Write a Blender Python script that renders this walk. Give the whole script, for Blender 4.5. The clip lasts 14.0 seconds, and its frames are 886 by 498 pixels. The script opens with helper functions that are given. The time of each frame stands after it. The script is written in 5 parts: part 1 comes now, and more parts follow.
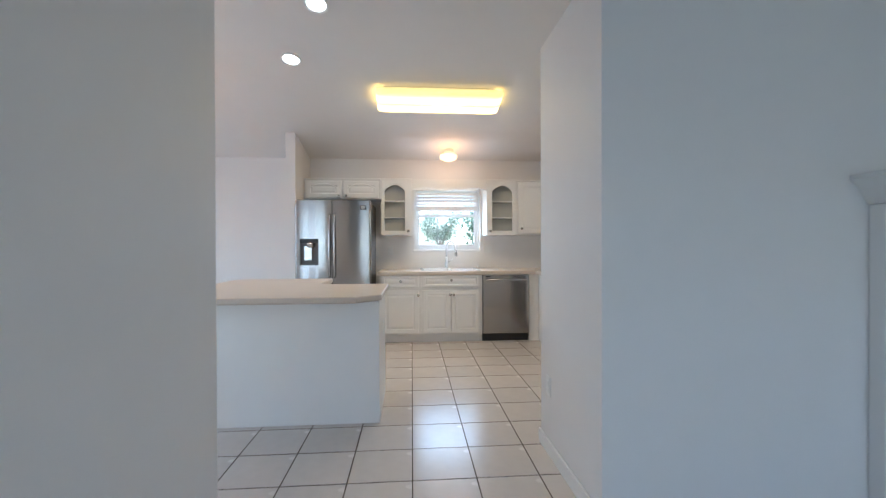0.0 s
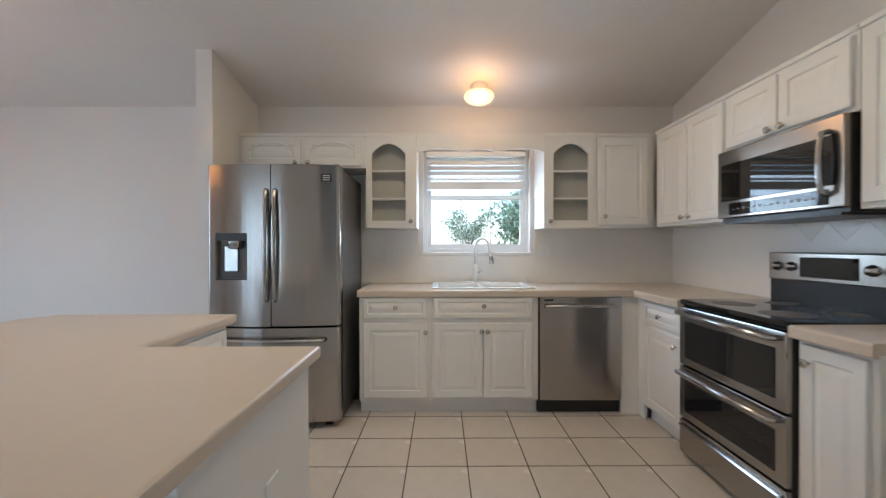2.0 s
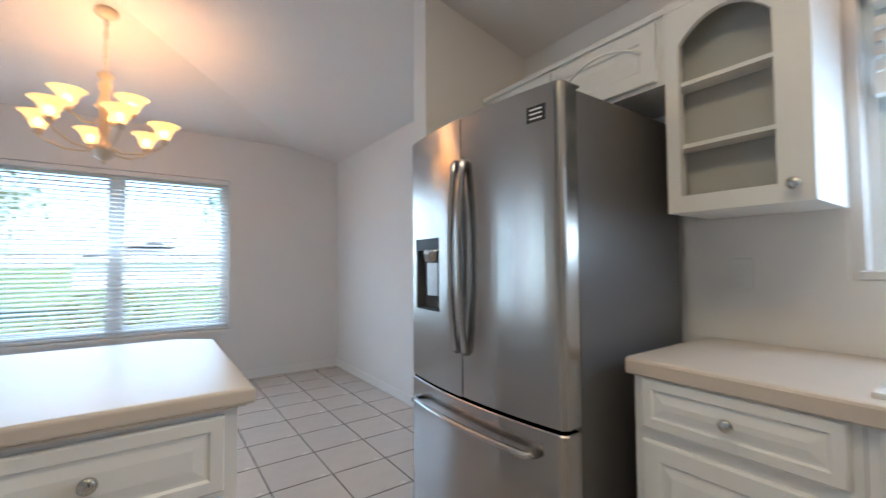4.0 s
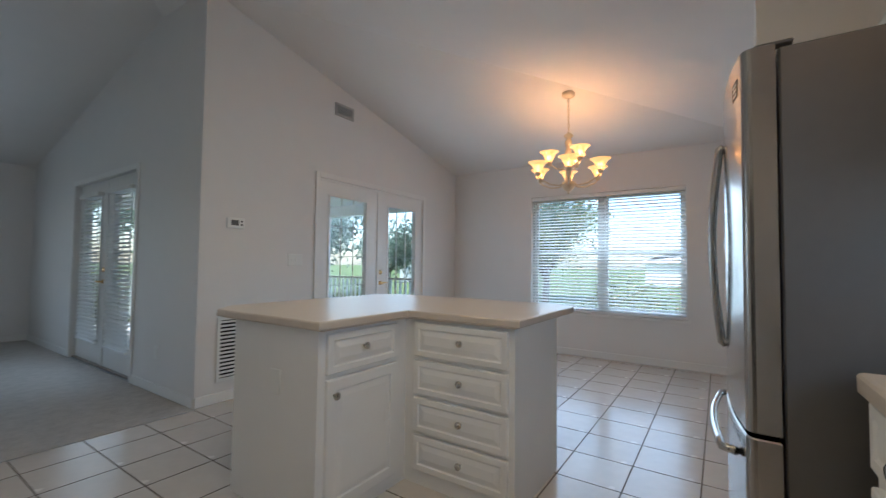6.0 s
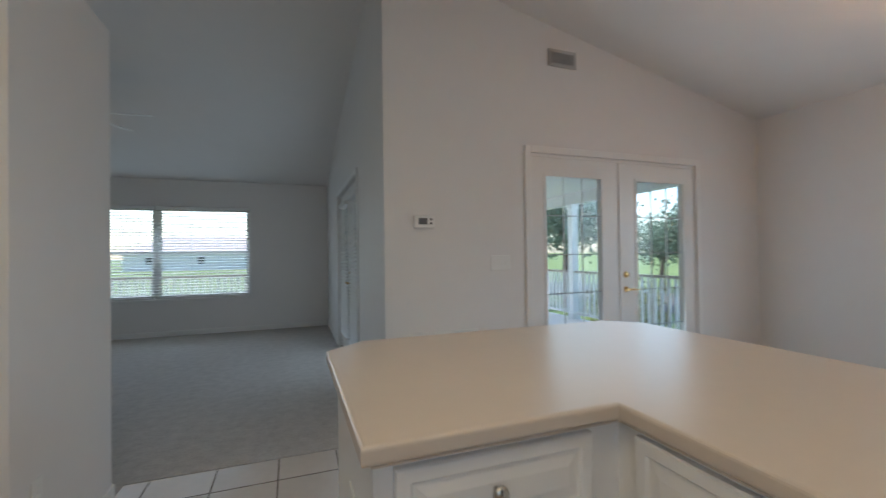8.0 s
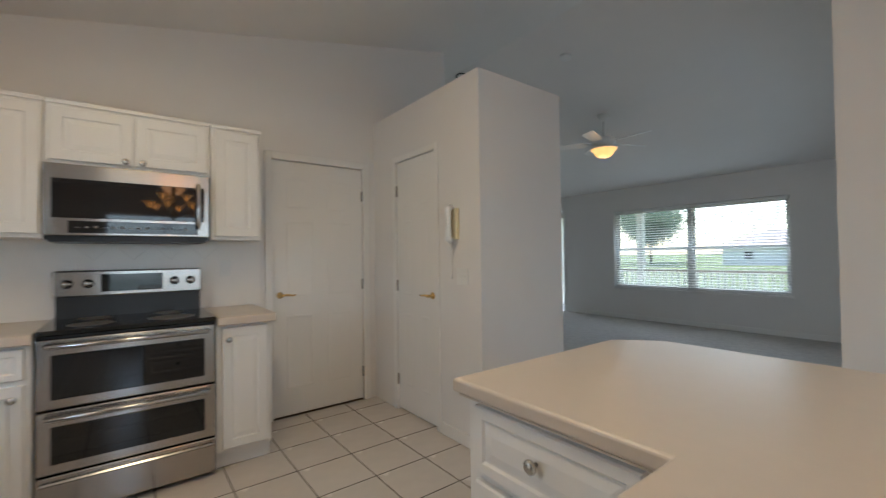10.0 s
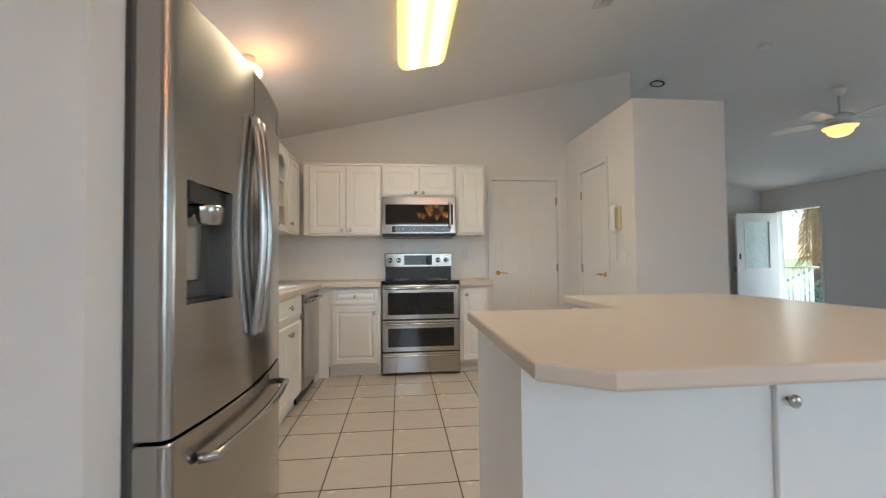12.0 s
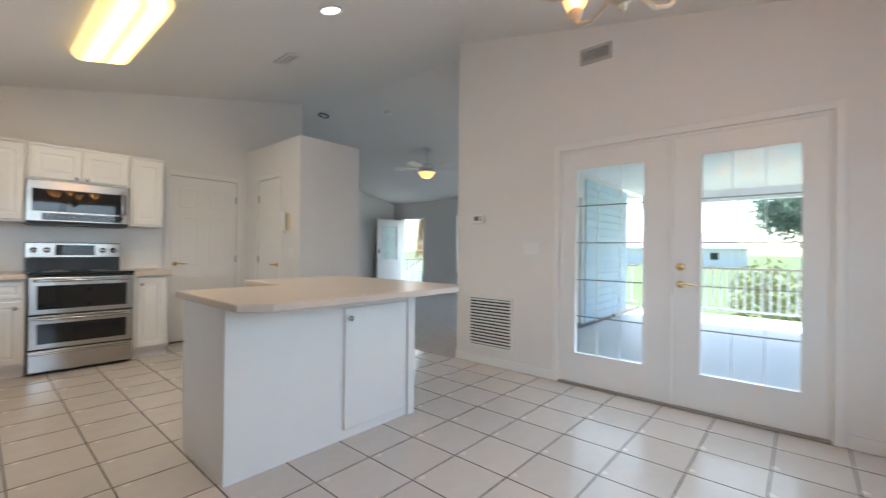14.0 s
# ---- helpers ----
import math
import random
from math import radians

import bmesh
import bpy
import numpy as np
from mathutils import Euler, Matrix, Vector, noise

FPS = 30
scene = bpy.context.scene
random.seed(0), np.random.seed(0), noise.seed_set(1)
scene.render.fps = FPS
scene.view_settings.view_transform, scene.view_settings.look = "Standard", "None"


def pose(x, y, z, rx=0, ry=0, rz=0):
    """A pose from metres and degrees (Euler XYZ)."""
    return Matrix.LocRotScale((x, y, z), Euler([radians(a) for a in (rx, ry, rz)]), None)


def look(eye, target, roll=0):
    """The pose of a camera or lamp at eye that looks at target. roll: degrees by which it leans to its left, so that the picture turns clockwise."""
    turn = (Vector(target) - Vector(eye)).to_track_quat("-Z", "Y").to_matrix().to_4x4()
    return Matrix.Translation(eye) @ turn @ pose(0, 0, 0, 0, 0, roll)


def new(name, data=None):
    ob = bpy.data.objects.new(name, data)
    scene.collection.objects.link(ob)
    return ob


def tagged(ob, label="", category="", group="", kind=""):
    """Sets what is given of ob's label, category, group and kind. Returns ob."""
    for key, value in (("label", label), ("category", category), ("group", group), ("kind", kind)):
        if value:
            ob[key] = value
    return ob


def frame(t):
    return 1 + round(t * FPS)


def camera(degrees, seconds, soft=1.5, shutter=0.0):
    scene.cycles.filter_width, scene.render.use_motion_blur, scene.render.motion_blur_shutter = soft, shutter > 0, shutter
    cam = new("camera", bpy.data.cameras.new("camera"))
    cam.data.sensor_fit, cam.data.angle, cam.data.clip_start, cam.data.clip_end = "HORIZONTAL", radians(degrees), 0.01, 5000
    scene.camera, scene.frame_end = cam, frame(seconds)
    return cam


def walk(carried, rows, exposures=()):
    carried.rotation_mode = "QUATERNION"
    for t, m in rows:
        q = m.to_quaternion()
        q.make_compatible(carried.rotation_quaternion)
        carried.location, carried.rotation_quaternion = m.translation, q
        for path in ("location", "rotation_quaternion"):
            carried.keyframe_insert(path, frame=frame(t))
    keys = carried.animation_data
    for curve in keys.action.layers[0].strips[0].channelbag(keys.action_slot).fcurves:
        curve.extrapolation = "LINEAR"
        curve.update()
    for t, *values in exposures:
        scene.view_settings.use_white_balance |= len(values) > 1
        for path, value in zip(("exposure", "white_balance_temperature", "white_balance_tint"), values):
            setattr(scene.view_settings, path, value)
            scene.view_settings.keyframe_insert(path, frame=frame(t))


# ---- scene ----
cam = camera(94.2, 14.0, soft=1.3, shutter=0.3)
PATH = [
    (0, (1.001, 0.277, 1.227), (1.152, 2.271, 1.216), -0.2),
    (0.5, (1.058, 0.837, 1.208), (1.182, 2.833, 1.204), -0.1),
    (1, (1.052, 1.4, 1.217), (1.169, 3.397, 1.204), -0.1),
    (1.5, (1.099, 1.965, 1.226), (1.18, 3.963, 1.21), 0.1),
    (2, (1.195, 2.509, 1.234), (1.203, 4.509, 1.223), -0.1),
    (2.5, (1.248, 3.047, 1.25), (1.032, 5.035, 1.245), -0.5),
    (3, (1.28, 3.565, 1.22), (0.67, 5.469, 1.258), -0.8),
    (3.5, (1.317, 3.966, 1.187), (0.183, 5.613, 1.242), -0.9),
    (4, (1.325, 4.281, 1.214), (-0.308, 5.433, 1.287), -0.4),
    (4.2, (1.379, 4.386, 1.191), (-0.426, 5.239, 1.308), 0.3),
    (6.3, (1.972, 5.277, 1.155), (0.42, 4.016, 1.206), 0.0),
    (6.5, (1.884, 5.261, 1.153), (0.394, 3.927, 1.189), -0.3),
    (7, (1.548, 5.068, 1.22), (0.189, 3.601, 1.233), -0.3),
    (7.5, (1.138, 4.832, 1.259), (0.008, 3.182, 1.269), -0.7),
    (8, (0.914, 4.614, 1.266), (0.225, 2.736, 1.288), -0.8),
    (8.5, (0.687, 4.458, 1.327), (0.677, 2.458, 1.353), -0.8),
    (9, (0.445, 4.481, 1.268), (1.179, 2.621, 1.326), -1.3),
    (9.2, (0.351, 4.492, 1.265), (1.29, 2.727, 1.32), -1.2),
    (11.3, (-1.002, 4.719, 1.145), (0.976, 4.431, 1.211), -0.8),
    (11.5, (-1.123, 4.714, 1.113), (0.862, 4.48, 1.186), -0.8),
    (12, (-1.431, 4.76, 1.117), (0.557, 4.554, 1.172), -0.6),
    (12.5, (-1.712, 4.855, 1.113), (0.266, 4.564, 1.156), -0.4),
    (13, (-1.968, 4.964, 1.13), (-0.059, 4.367, 1.156), 0.05),
    (13.5, (-2.252, 5.138, 1.149), (-0.576, 4.048, 1.167), 0.55),
    (14, (-2.518, 5.273, 1.163), (-1.203, 3.766, 1.17), 0.65),
]
def steer(rows):
    return [(t, look(eye, target, roll)) for t, eye, target, roll in rows]


# seconds, stops, kelvin, tint
SEEN = [(0, 2.50, 5430, 7), (0.5, 2.34, 5500, 7), (1, 2.20, 5730, 6), (2, 2.10, 5680, 7), (3, 2.11, 5580, 6), (4, 2.12, 5470, 5), (5.2, 1.82, 5540, 5),
        (6.5, 1.62, 5540, 5), (7.5, 1.62, 5560, 5), (8, 1.67, 5800, 5), (9, 1.78, 5880, 6), (10.3, 1.92, 6030, 6), (11.5, 2.10, 6120, 6), (12.5, 2.36, 6080, 6), (14, 2.28, 5870, 6)]
walk(cam, steer(PATH), SEEN)

# ---- light ----
world = bpy.data.worlds.new("sky")
scene.world = world
world.use_nodes = True
wn = world.node_tree
sky = wn.nodes.new("ShaderNodeTexSky")
sky.sky_type, sky.sun_disc = "NISHITA", False
sky.sun_elevation, sky.sun_rotation = radians(53), radians(145)
sky.air_density, sky.dust_density = 1.0, 1.5
wn.links.new(sky.outputs[0], wn.nodes["Background"].inputs[0])
wn.nodes["Background"].inputs[1].default_value = 0.15
sun_data = bpy.data.lights.new("sun", "SUN")
sun_data.energy, sun_data.angle, sun_data.color = 3.5, radians(0.6), (1.0, 0.95, 0.88)
sun = new("sun", sun_data)
sun.matrix_world = look((0, 0, 20), (-4.4, 6.2, 10))


def area(name, at, to, w, h, power, color):
    d = bpy.data.lights.new(name, "AREA")
    d.shape, d.size, d.size_y, d.energy, d.color = "RECTANGLE", w, h, power, color
    ob = new(name, d)
    ob.matrix_world = look(at, to)
    return ob


def bulb(name, at, power, color, size=0.05):
    d = bpy.data.lights.new(name, "POINT")
    d.energy, d.color, d.shadow_soft_size = power, color, size
    ob = new(name, d)
    ob.location = at
    return ob


DAY = (0.72, 0.86, 1.0)
area("window_daylight", (-3.60, 4.02, 1.35), (0, 4.02, 1.0), 1.75, 1.45, 7.20, DAY)
area("window_daylight", (2.97, -3.16, 1.35), (2.97, 0, 1.0), 2.7, 1.45, 4.30, DAY)
area("window_daylight", (1.5, 6.20, 1.5), (1.5, 3, 1.0), 0.8, 0.75, 3.10, DAY)
area("window_daylight", (-1.76, 1.80, 1.1), (-1.76, 5, 0.9), 1.5, 1.7, 3.00, DAY)
area("window_daylight", (0.35, -0.35, 1.1), (4, -0.35, 0.9), 1.5, 1.7, 2.00, DAY)
area("window_daylight", (6.0, -3.2, 1.0), (6.0, 0, 0.9), 0.85, 1.9, 1.20, DAY)
area("fluorescent_lamp", (1.288, 4.575, 2.65), (1.288, 4.50, 0), 1.1, 0.34, 2.51, (1.0, 0.80, 0.56))

# ---- materials ----
def material(name, color, rough=0.5, metal=0.0, grain=0.04, scale=8.0, bump=0.0, bump_scale=60.0, stretch=(1, 1, 1), spec=0.5, rough_var=0.0, per=0.0):
    m = bpy.data.materials.new(name)
    m.use_nodes = True
    t = m.node_tree
    n, l = t.nodes, t.links
    b = n["Principled BSDF"]
    b.inputs["Roughness"].default_value = rough
    b.inputs["Metallic"].default_value = metal
    b.inputs["Specular IOR Level"].default_value = spec
    tc, mp = n.new("ShaderNodeTexCoord"), n.new("ShaderNodeMapping")
    mp.inputs["Scale"].default_value = stretch
    l.new(tc.outputs["Object"], mp.inputs["Vector"])
    big, fine = n.new("ShaderNodeTexNoise"), n.new("ShaderNodeTexNoise")
    big.inputs["Scale"].default_value, big.inputs["Detail"].default_value = scale * 0.2, 3
    fine.inputs["Scale"].default_value, fine.inputs["Detail"].default_value = scale, 6
    l.new(mp.outputs[0], big.inputs["Vector"])
    l.new(mp.outputs[0], fine.inputs["Vector"])
    add = n.new("ShaderNodeMath")
    add.operation = "ADD"
    l.new(big.outputs["Fac"], add.inputs[0])
    l.new(fine.outputs["Fac"], add.inputs[1])
    rng = n.new("ShaderNodeMapRange")
    rng.inputs["From Min"].default_value, rng.inputs["From Max"].default_value = 0.6, 1.4
    rng.inputs["To Min"].default_value, rng.inputs["To Max"].default_value = 1 - grain, 1 + grain
    l.new(add.outputs[0], rng.inputs["Value"])
    last = rng.outputs[0]
    if per:
        info, pr, mul = n.new("ShaderNodeObjectInfo"), n.new("ShaderNodeMapRange"), n.new("ShaderNodeMath")
        pr.inputs["To Min"].default_value, pr.inputs["To Max"].default_value = 1 - per, 1 + per
        l.new(info.outputs["Random"], pr.inputs["Value"])
        mul.operation = "MULTIPLY"
        l.new(pr.outputs[0], mul.inputs[0])
        l.new(last, mul.inputs[1])
        last = mul.outputs[0]
    mix = n.new("ShaderNodeVectorMath")
    mix.operation = "SCALE"
    mix.inputs[0].default_value = color
    l.new(last, mix.inputs["Scale"])
    l.new(mix.outputs[0], b.inputs["Base Color"])
    if rough_var:
        rr = n.new("ShaderNodeMapRange")
        rr.inputs["From Min"].default_value, rr.inputs["From Max"].default_value = 0.3, 0.7
        rr.inputs["To Min"].default_value, rr.inputs["To Max"].default_value = rough - rough_var, rough + rough_var
        l.new(big.outputs["Fac"], rr.inputs["Value"])
        l.new(rr.outputs[0], b.inputs["Roughness"])
    if bump:
        bn, bm_ = n.new("ShaderNodeTexNoise"), n.new("ShaderNodeBump")
        bn.inputs["Scale"].default_value, bn.inputs["Detail"].default_value = bump_scale, 4
        l.new(mp.outputs[0], bn.inputs["Vector"])
        bm_.inputs["Strength"].default_value, bm_.inputs["Distance"].default_value = bump, 0.004
        l.new(bn.outputs["Fac"], bm_.inputs["Height"])
        l.new(bm_.outputs[0], b.inputs["Normal"])
    return m


def glowing(name, color, strength, base=(0.8, 0.8, 0.8), rough=0.3):
    m = material(name, base, rough)
    b = m.node_tree.nodes["Principled BSDF"]
    b.inputs["Emission Color"].default_value = (*color, 1)
    b.inputs["Emission Strength"].default_value = strength
    return m


def glass(name, color=(1, 1, 1), rough=0.0):
    m = bpy.data.materials.new(name)
    m.use_nodes = True
    n, l = m.node_tree.nodes, m.node_tree.links
    n.remove(n["Principled BSDF"])
    tr, gl, mx, fr = n.new("ShaderNodeBsdfTransparent"), n.new("ShaderNodeBsdfGlossy"), n.new("ShaderNodeMixShader"), n.new("ShaderNodeLayerWeight")
    tr.inputs[0].default_value = (*color, 1)
    gl.inputs["Roughness"].default_value = rough
    pw, sc = n.new("ShaderNodeMath"), n.new("ShaderNodeMapRange")
    fr.inputs["Blend"].default_value = 0.5
    pw.operation = "POWER"
    pw.inputs[1].default_value = 4.0
    sc.inputs["To Min"].default_value, sc.inputs["To Max"].default_value = 0.035, 0.9
    l.new(fr.outputs["Facing"], pw.inputs[0])
    l.new(pw.outputs[0], sc.inputs["Value"])
    l.new(sc.outputs[0], mx.inputs[0])
    l.new(tr.outputs[0], mx.inputs[1])
    l.new(gl.outputs[0], mx.inputs[2])
    l.new(mx.outputs[0], n["Material Output"].inputs[0])
    return m


WALL = material("wall_paint", (0.765, 0.738, 0.712), 0.6, grain=0.015, scale=5, bump=0.12, bump_scale=120)
CEIL = material("ceiling_paint", (0.79, 0.755, 0.72), 0.8, grain=0.015, scale=6, bump=0.3, bump_scale=140)
TRIM = material("trim_paint", (0.80, 0.78, 0.75), 0.35, grain=0.015, scale=4)
CAB = material("cabinet_paint", (0.80, 0.78, 0.75), 0.38, grain=0.02, scale=6, bump=0.03, bump_scale=50)
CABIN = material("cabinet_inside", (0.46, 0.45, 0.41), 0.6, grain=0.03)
COUNTER = material("laminate_counter", (0.62, 0.53, 0.44), 0.30, grain=0.02, scale=30)
TILE = material("ceramic_tile", (0.60, 0.545, 0.49), 0.24, grain=0.05, scale=14, rough_var=0.08, per=0.03, bump=0.05, bump_scale=12)
GROUT = material("dark_grout", (0.125, 0.10, 0.083), 0.95, grain=0.2, scale=20, spec=0.05)
SPLASH = material("backsplash_tile", (0.85, 0.82, 0.78), 0.25, grain=0.02, scale=10, per=0.015)
GROUTW = material("pale_grout", (0.66, 0.64, 0.60), 0.9, grain=0.05, scale=20)
CARPET = material("beige_carpet", (0.50, 0.47, 0.44), 0.95, grain=0.16, scale=60, bump=1.0, bump_scale=400, spec=0.1)
STEEL = material("brushed_steel", (0.42, 0.40, 0.38), 0.19, 1.0, grain=0.004, scale=60, stretch=(14, 14, 0.5), rough_var=0.015)

# horizontally brushed: reflections smear upright
sn = STEEL.node_tree
grain_dir = sn.nodes.new("ShaderNodeCombineXYZ")
grain_dir.inputs[2].default_value = 1.0
sn.links.new(grain_dir.outputs[0], sn.nodes["Principled BSDF"].inputs["Tangent"])
sn.nodes["Principled BSDF"].inputs["Anisotropic"].default_value = 0.8
STEELH = material("polished_steel", (0.48, 0.47, 0.46), 0.16, 1.0, grain=0.02)
FRSIDE = material("grey_enamel_side", (0.125, 0.12, 0.117), 0.4, 0.2, grain=0.05, scale=20)
BLACK = material("black_plastic", (0.015, 0.015, 0.016), 0.35, grain=0.1)
BGLASS = material("black_oven_glass", (0.012, 0.012, 0.013), 0.03, grain=0.1)
CHROME = material("brushed_nickel", (0.50, 0.49, 0.47), 0.22, 1.0, grain=0.02)
BRASS = material("brass", (0.75, 0.52, 0.22), 0.2, 1.0, grain=0.05)
WHITE = material("white_enamel", (0.82, 0.82, 0.81), 0.18, grain=0.01)
PLASTIC = material("white_plastic", (0.80, 0.79, 0.76), 0.35, grain=0.02)
IVORY = material("yellowed_plastic", (0.72, 0.62, 0.40), 0.4, grain=0.03)
SLAT = material("white_blind_slat", (0.80, 0.79, 0.77), 0.4, grain=0.02)
VINYL = material("white_vinyl_frame", (0.80, 0.80, 0.79), 0.35, grain=0.01)
# Near-black that puts the shade of gaps and grille openings into the colour.
GAPSHADE = material("painted_gap_shade", (0.02, 0.02, 0.02), 0.9, grain=0.1)
PANE = glass("window_glass")
THRESH = material("worn_threshold", (0.30, 0.26, 0.22), 0.5, 0.3, grain=0.1)
# Backlit dimness of the thin muntins is put into this grey.
GRILLE = material("backlit_grey_grille_bar", (0.34, 0.35, 0.36), 0.5, grain=0.03)

# ---- mesh helpers ----
def box(bm, x0, y0, z0, x1, y1, z1, bevel=0.0, seg=1):
    vs = [bm.verts.new((x, y, z)) for x in (x0, x1) for y in (y0, y1) for z in (z0, z1)]
    fs = [bm.faces.new([vs[i] for i in f]) for f in ((0, 1, 3, 2), (4, 6, 7, 5), (0, 4, 5, 1), (2, 3, 7, 6), (0, 2, 6, 4), (1, 5, 7, 3))]
    if bevel:
        bmesh.ops.bevel(bm, geom=list({e for f in fs for e in f.edges}), offset=bevel, segments=seg, profile=0.5, affect="EDGES")
    return fs


def cube(*a, bevel=0.0, seg=1):
    bm = bmesh.new()
    box(bm, *a, bevel=bevel, seg=seg)
    return bm


def prism(pts, z0, z1, bevel=0.0, seg=1):
    bm = bmesh.new()
    lo, hi = [bm.verts.new((x, y, z0)) for x, y in pts], [bm.verts.new((x, y, z1)) for x, y in pts]
    bm.faces.new(lo[::-1])
    bm.faces.new(hi)
    n = len(pts)
    for i in range(n):
        bm.faces.new((lo[i], lo[(i + 1) % n], hi[(i + 1) % n], hi[i]))
    bmesh.ops.recalc_face_normals(bm, faces=bm.faces)
    if bevel:
        bmesh.ops.bevel(bm, geom=[e for e in bm.edges if abs(e.verts[0].co.z - e.verts[1].co.z) < 1e-6], offset=bevel, segments=seg, profile=0.5, affect="EDGES")
    return bm


def upright(pts, y0, y1):
    """A prism of an outline in x and z, between two depths y."""
    bm = prism(pts, y0, y1)
    for v in bm.verts:
        v.co = (v.co.x, v.co.z, v.co.y)
    bmesh.ops.recalc_face_normals(bm, faces=bm.faces)
    return bm


def lathe(profile, n=20, at=(0, 0, 0), bm=None):
    bm = bm or bmesh.new()
    rings = []
    for r, z in profile:
        rings.append([bm.verts.new((at[0] + r * math.cos(2 * math.pi * k / n), at[1] + r * math.sin(2 * math.pi * k / n), at[2] + z)) for k in range(n)])
    for a, b in zip(rings, rings[1:]):
        for k in range(n):
            f = bm.faces.new((a[k], a[(k + 1) % n], b[(k + 1) % n], b[k]))
            f.smooth = True
    for ring, flip in ((rings[0], True), (rings[-1], False)):
        bm.faces.new(ring[::-1] if flip else ring)
    return bm


def tube(points, r, n=10, bm=None):
    bm = bm or bmesh.new()
    pts = [Vector(p) for p in points]
    rings, side = [], None
    for i, p in enumerate(pts):
        d = (pts[min(i + 1, len(pts) - 1)] - pts[max(i - 1, 0)]).normalized()
        if side is None:
            side = d.orthogonal().normalized()
        side = (side - d * side.dot(d)).normalized()
        up = d.cross(side)
        rr = r[i] if isinstance(r, (list, tuple)) else r
        rings.append([bm.verts.new(p + rr * (math.cos(2 * math.pi * k / n) * side + math.sin(2 * math.pi * k / n) * up)) for k in range(n)])
    for a, b in zip(rings, rings[1:]):
        for k in range(n):
            f = bm.faces.new((a[k], a[(k + 1) % n], b[(k + 1) % n], b[k]))
            f.smooth = True
    bm.faces.new(rings[0][::-1])
    bm.faces.new(rings[-1])
    return bm


def to_mesh(bm, name, mat):
    me = bpy.data.meshes.new(name)
    bmesh.ops.recalc_face_normals(bm, faces=bm.faces)
    bm.to_mesh(me)
    bm.free()
    me.materials.append(mat)
    return me


def thing(name, m, label, category, group="", kind=""):
    ob = new(name)
    ob.empty_display_size = 0.05
    ob.matrix_world = m
    return tagged(ob, label, category, group, kind)


def part(name, bm, mat, parent, label=""):
    ob = new(name, to_mesh(bm, name, mat))
    ob.parent = parent
    return tagged(ob, label) if label else ob


def share(name, me, parent, at):
    ob = new(name, me)
    ob.parent = parent
    ob.location = at
    return ob


def solid(name, bm, mat, label, category, group="", kind="", at=(0, 0, 0)):
    ob = new(name, to_mesh(bm, name, mat))
    ob.location = at
    return tagged(ob, label, category, group, kind)


def arc(x0, x1, z, rise, n=10):
    """Points of a shallow arch from x0 to x1."""
    return [(x0 + (x1 - x0) * k / n, z + rise * (1 - (2 * k / n - 1) ** 2)) for k in range(n + 1)]


# ---- large structure ----
XW, XE, YN, YD, XL, YS, XR, YB = -3.53, 3.23, 6.12, 1.79, 0.31, -3.10, 6.75, 1.98
# ceiling planes as z = a + b x + c y
PLANES = ((2.46 + 0.22 * YN, 0.0, -0.22), (2.575 - 0.22 * XW, 0.22, 0.0), (2.52 - 0.22 * YS, 0.0, 0.22))


def ceiling_z(x, y):
    return min(a + b * x + c * y for a, b, c in PLANES)


def clip(poly, f):
    out = []
    for p, q in zip(poly, poly[1:] + poly[:1]):
        fp, fq = f(p), f(q)
        if fp >= 0:
            out.append(p)
        if fp * fq < 0:
            k = fp / (fp - fq)
            out.append((p[0] + k * (q[0] - p[0]), p[1] + k * (q[1] - p[1])))
    return out


def make_ceiling():
    bm = bmesh.new()
    for i, (a, b, c) in enumerate(PLANES):
        poly = [(XW - 0.15, YS - 0.15), (XR + 0.15, YS - 0.15), (XR + 0.15, YN + 0.15), (XW - 0.15, YN + 0.15)]
        for j, (d, e, g) in enumerate(PLANES):
            if i != j:
                poly = clip(poly, lambda p: (d + e * p[0] + g * p[1]) - (a + b * p[0] + c * p[1]))
        lo = [bm.verts.new((x, y, a + b * x + c * y)) for x, y in poly]
        hi = [bm.verts.new((x, y, a + b * x + c * y + 0.12)) for x, y in poly]
        bm.faces.new(lo)
        bm.faces.new(hi[::-1])
        for k in range(len(poly)):
            bm.faces.new((lo[k], lo[(k + 1) % len(poly)], hi[(k + 1) % len(poly)], hi[k]))
    solid("ceiling", bm, CEIL, "vaulted off-white painted ceiling, lightly textured", "ceiling", kind="structure")


make_ceiling()


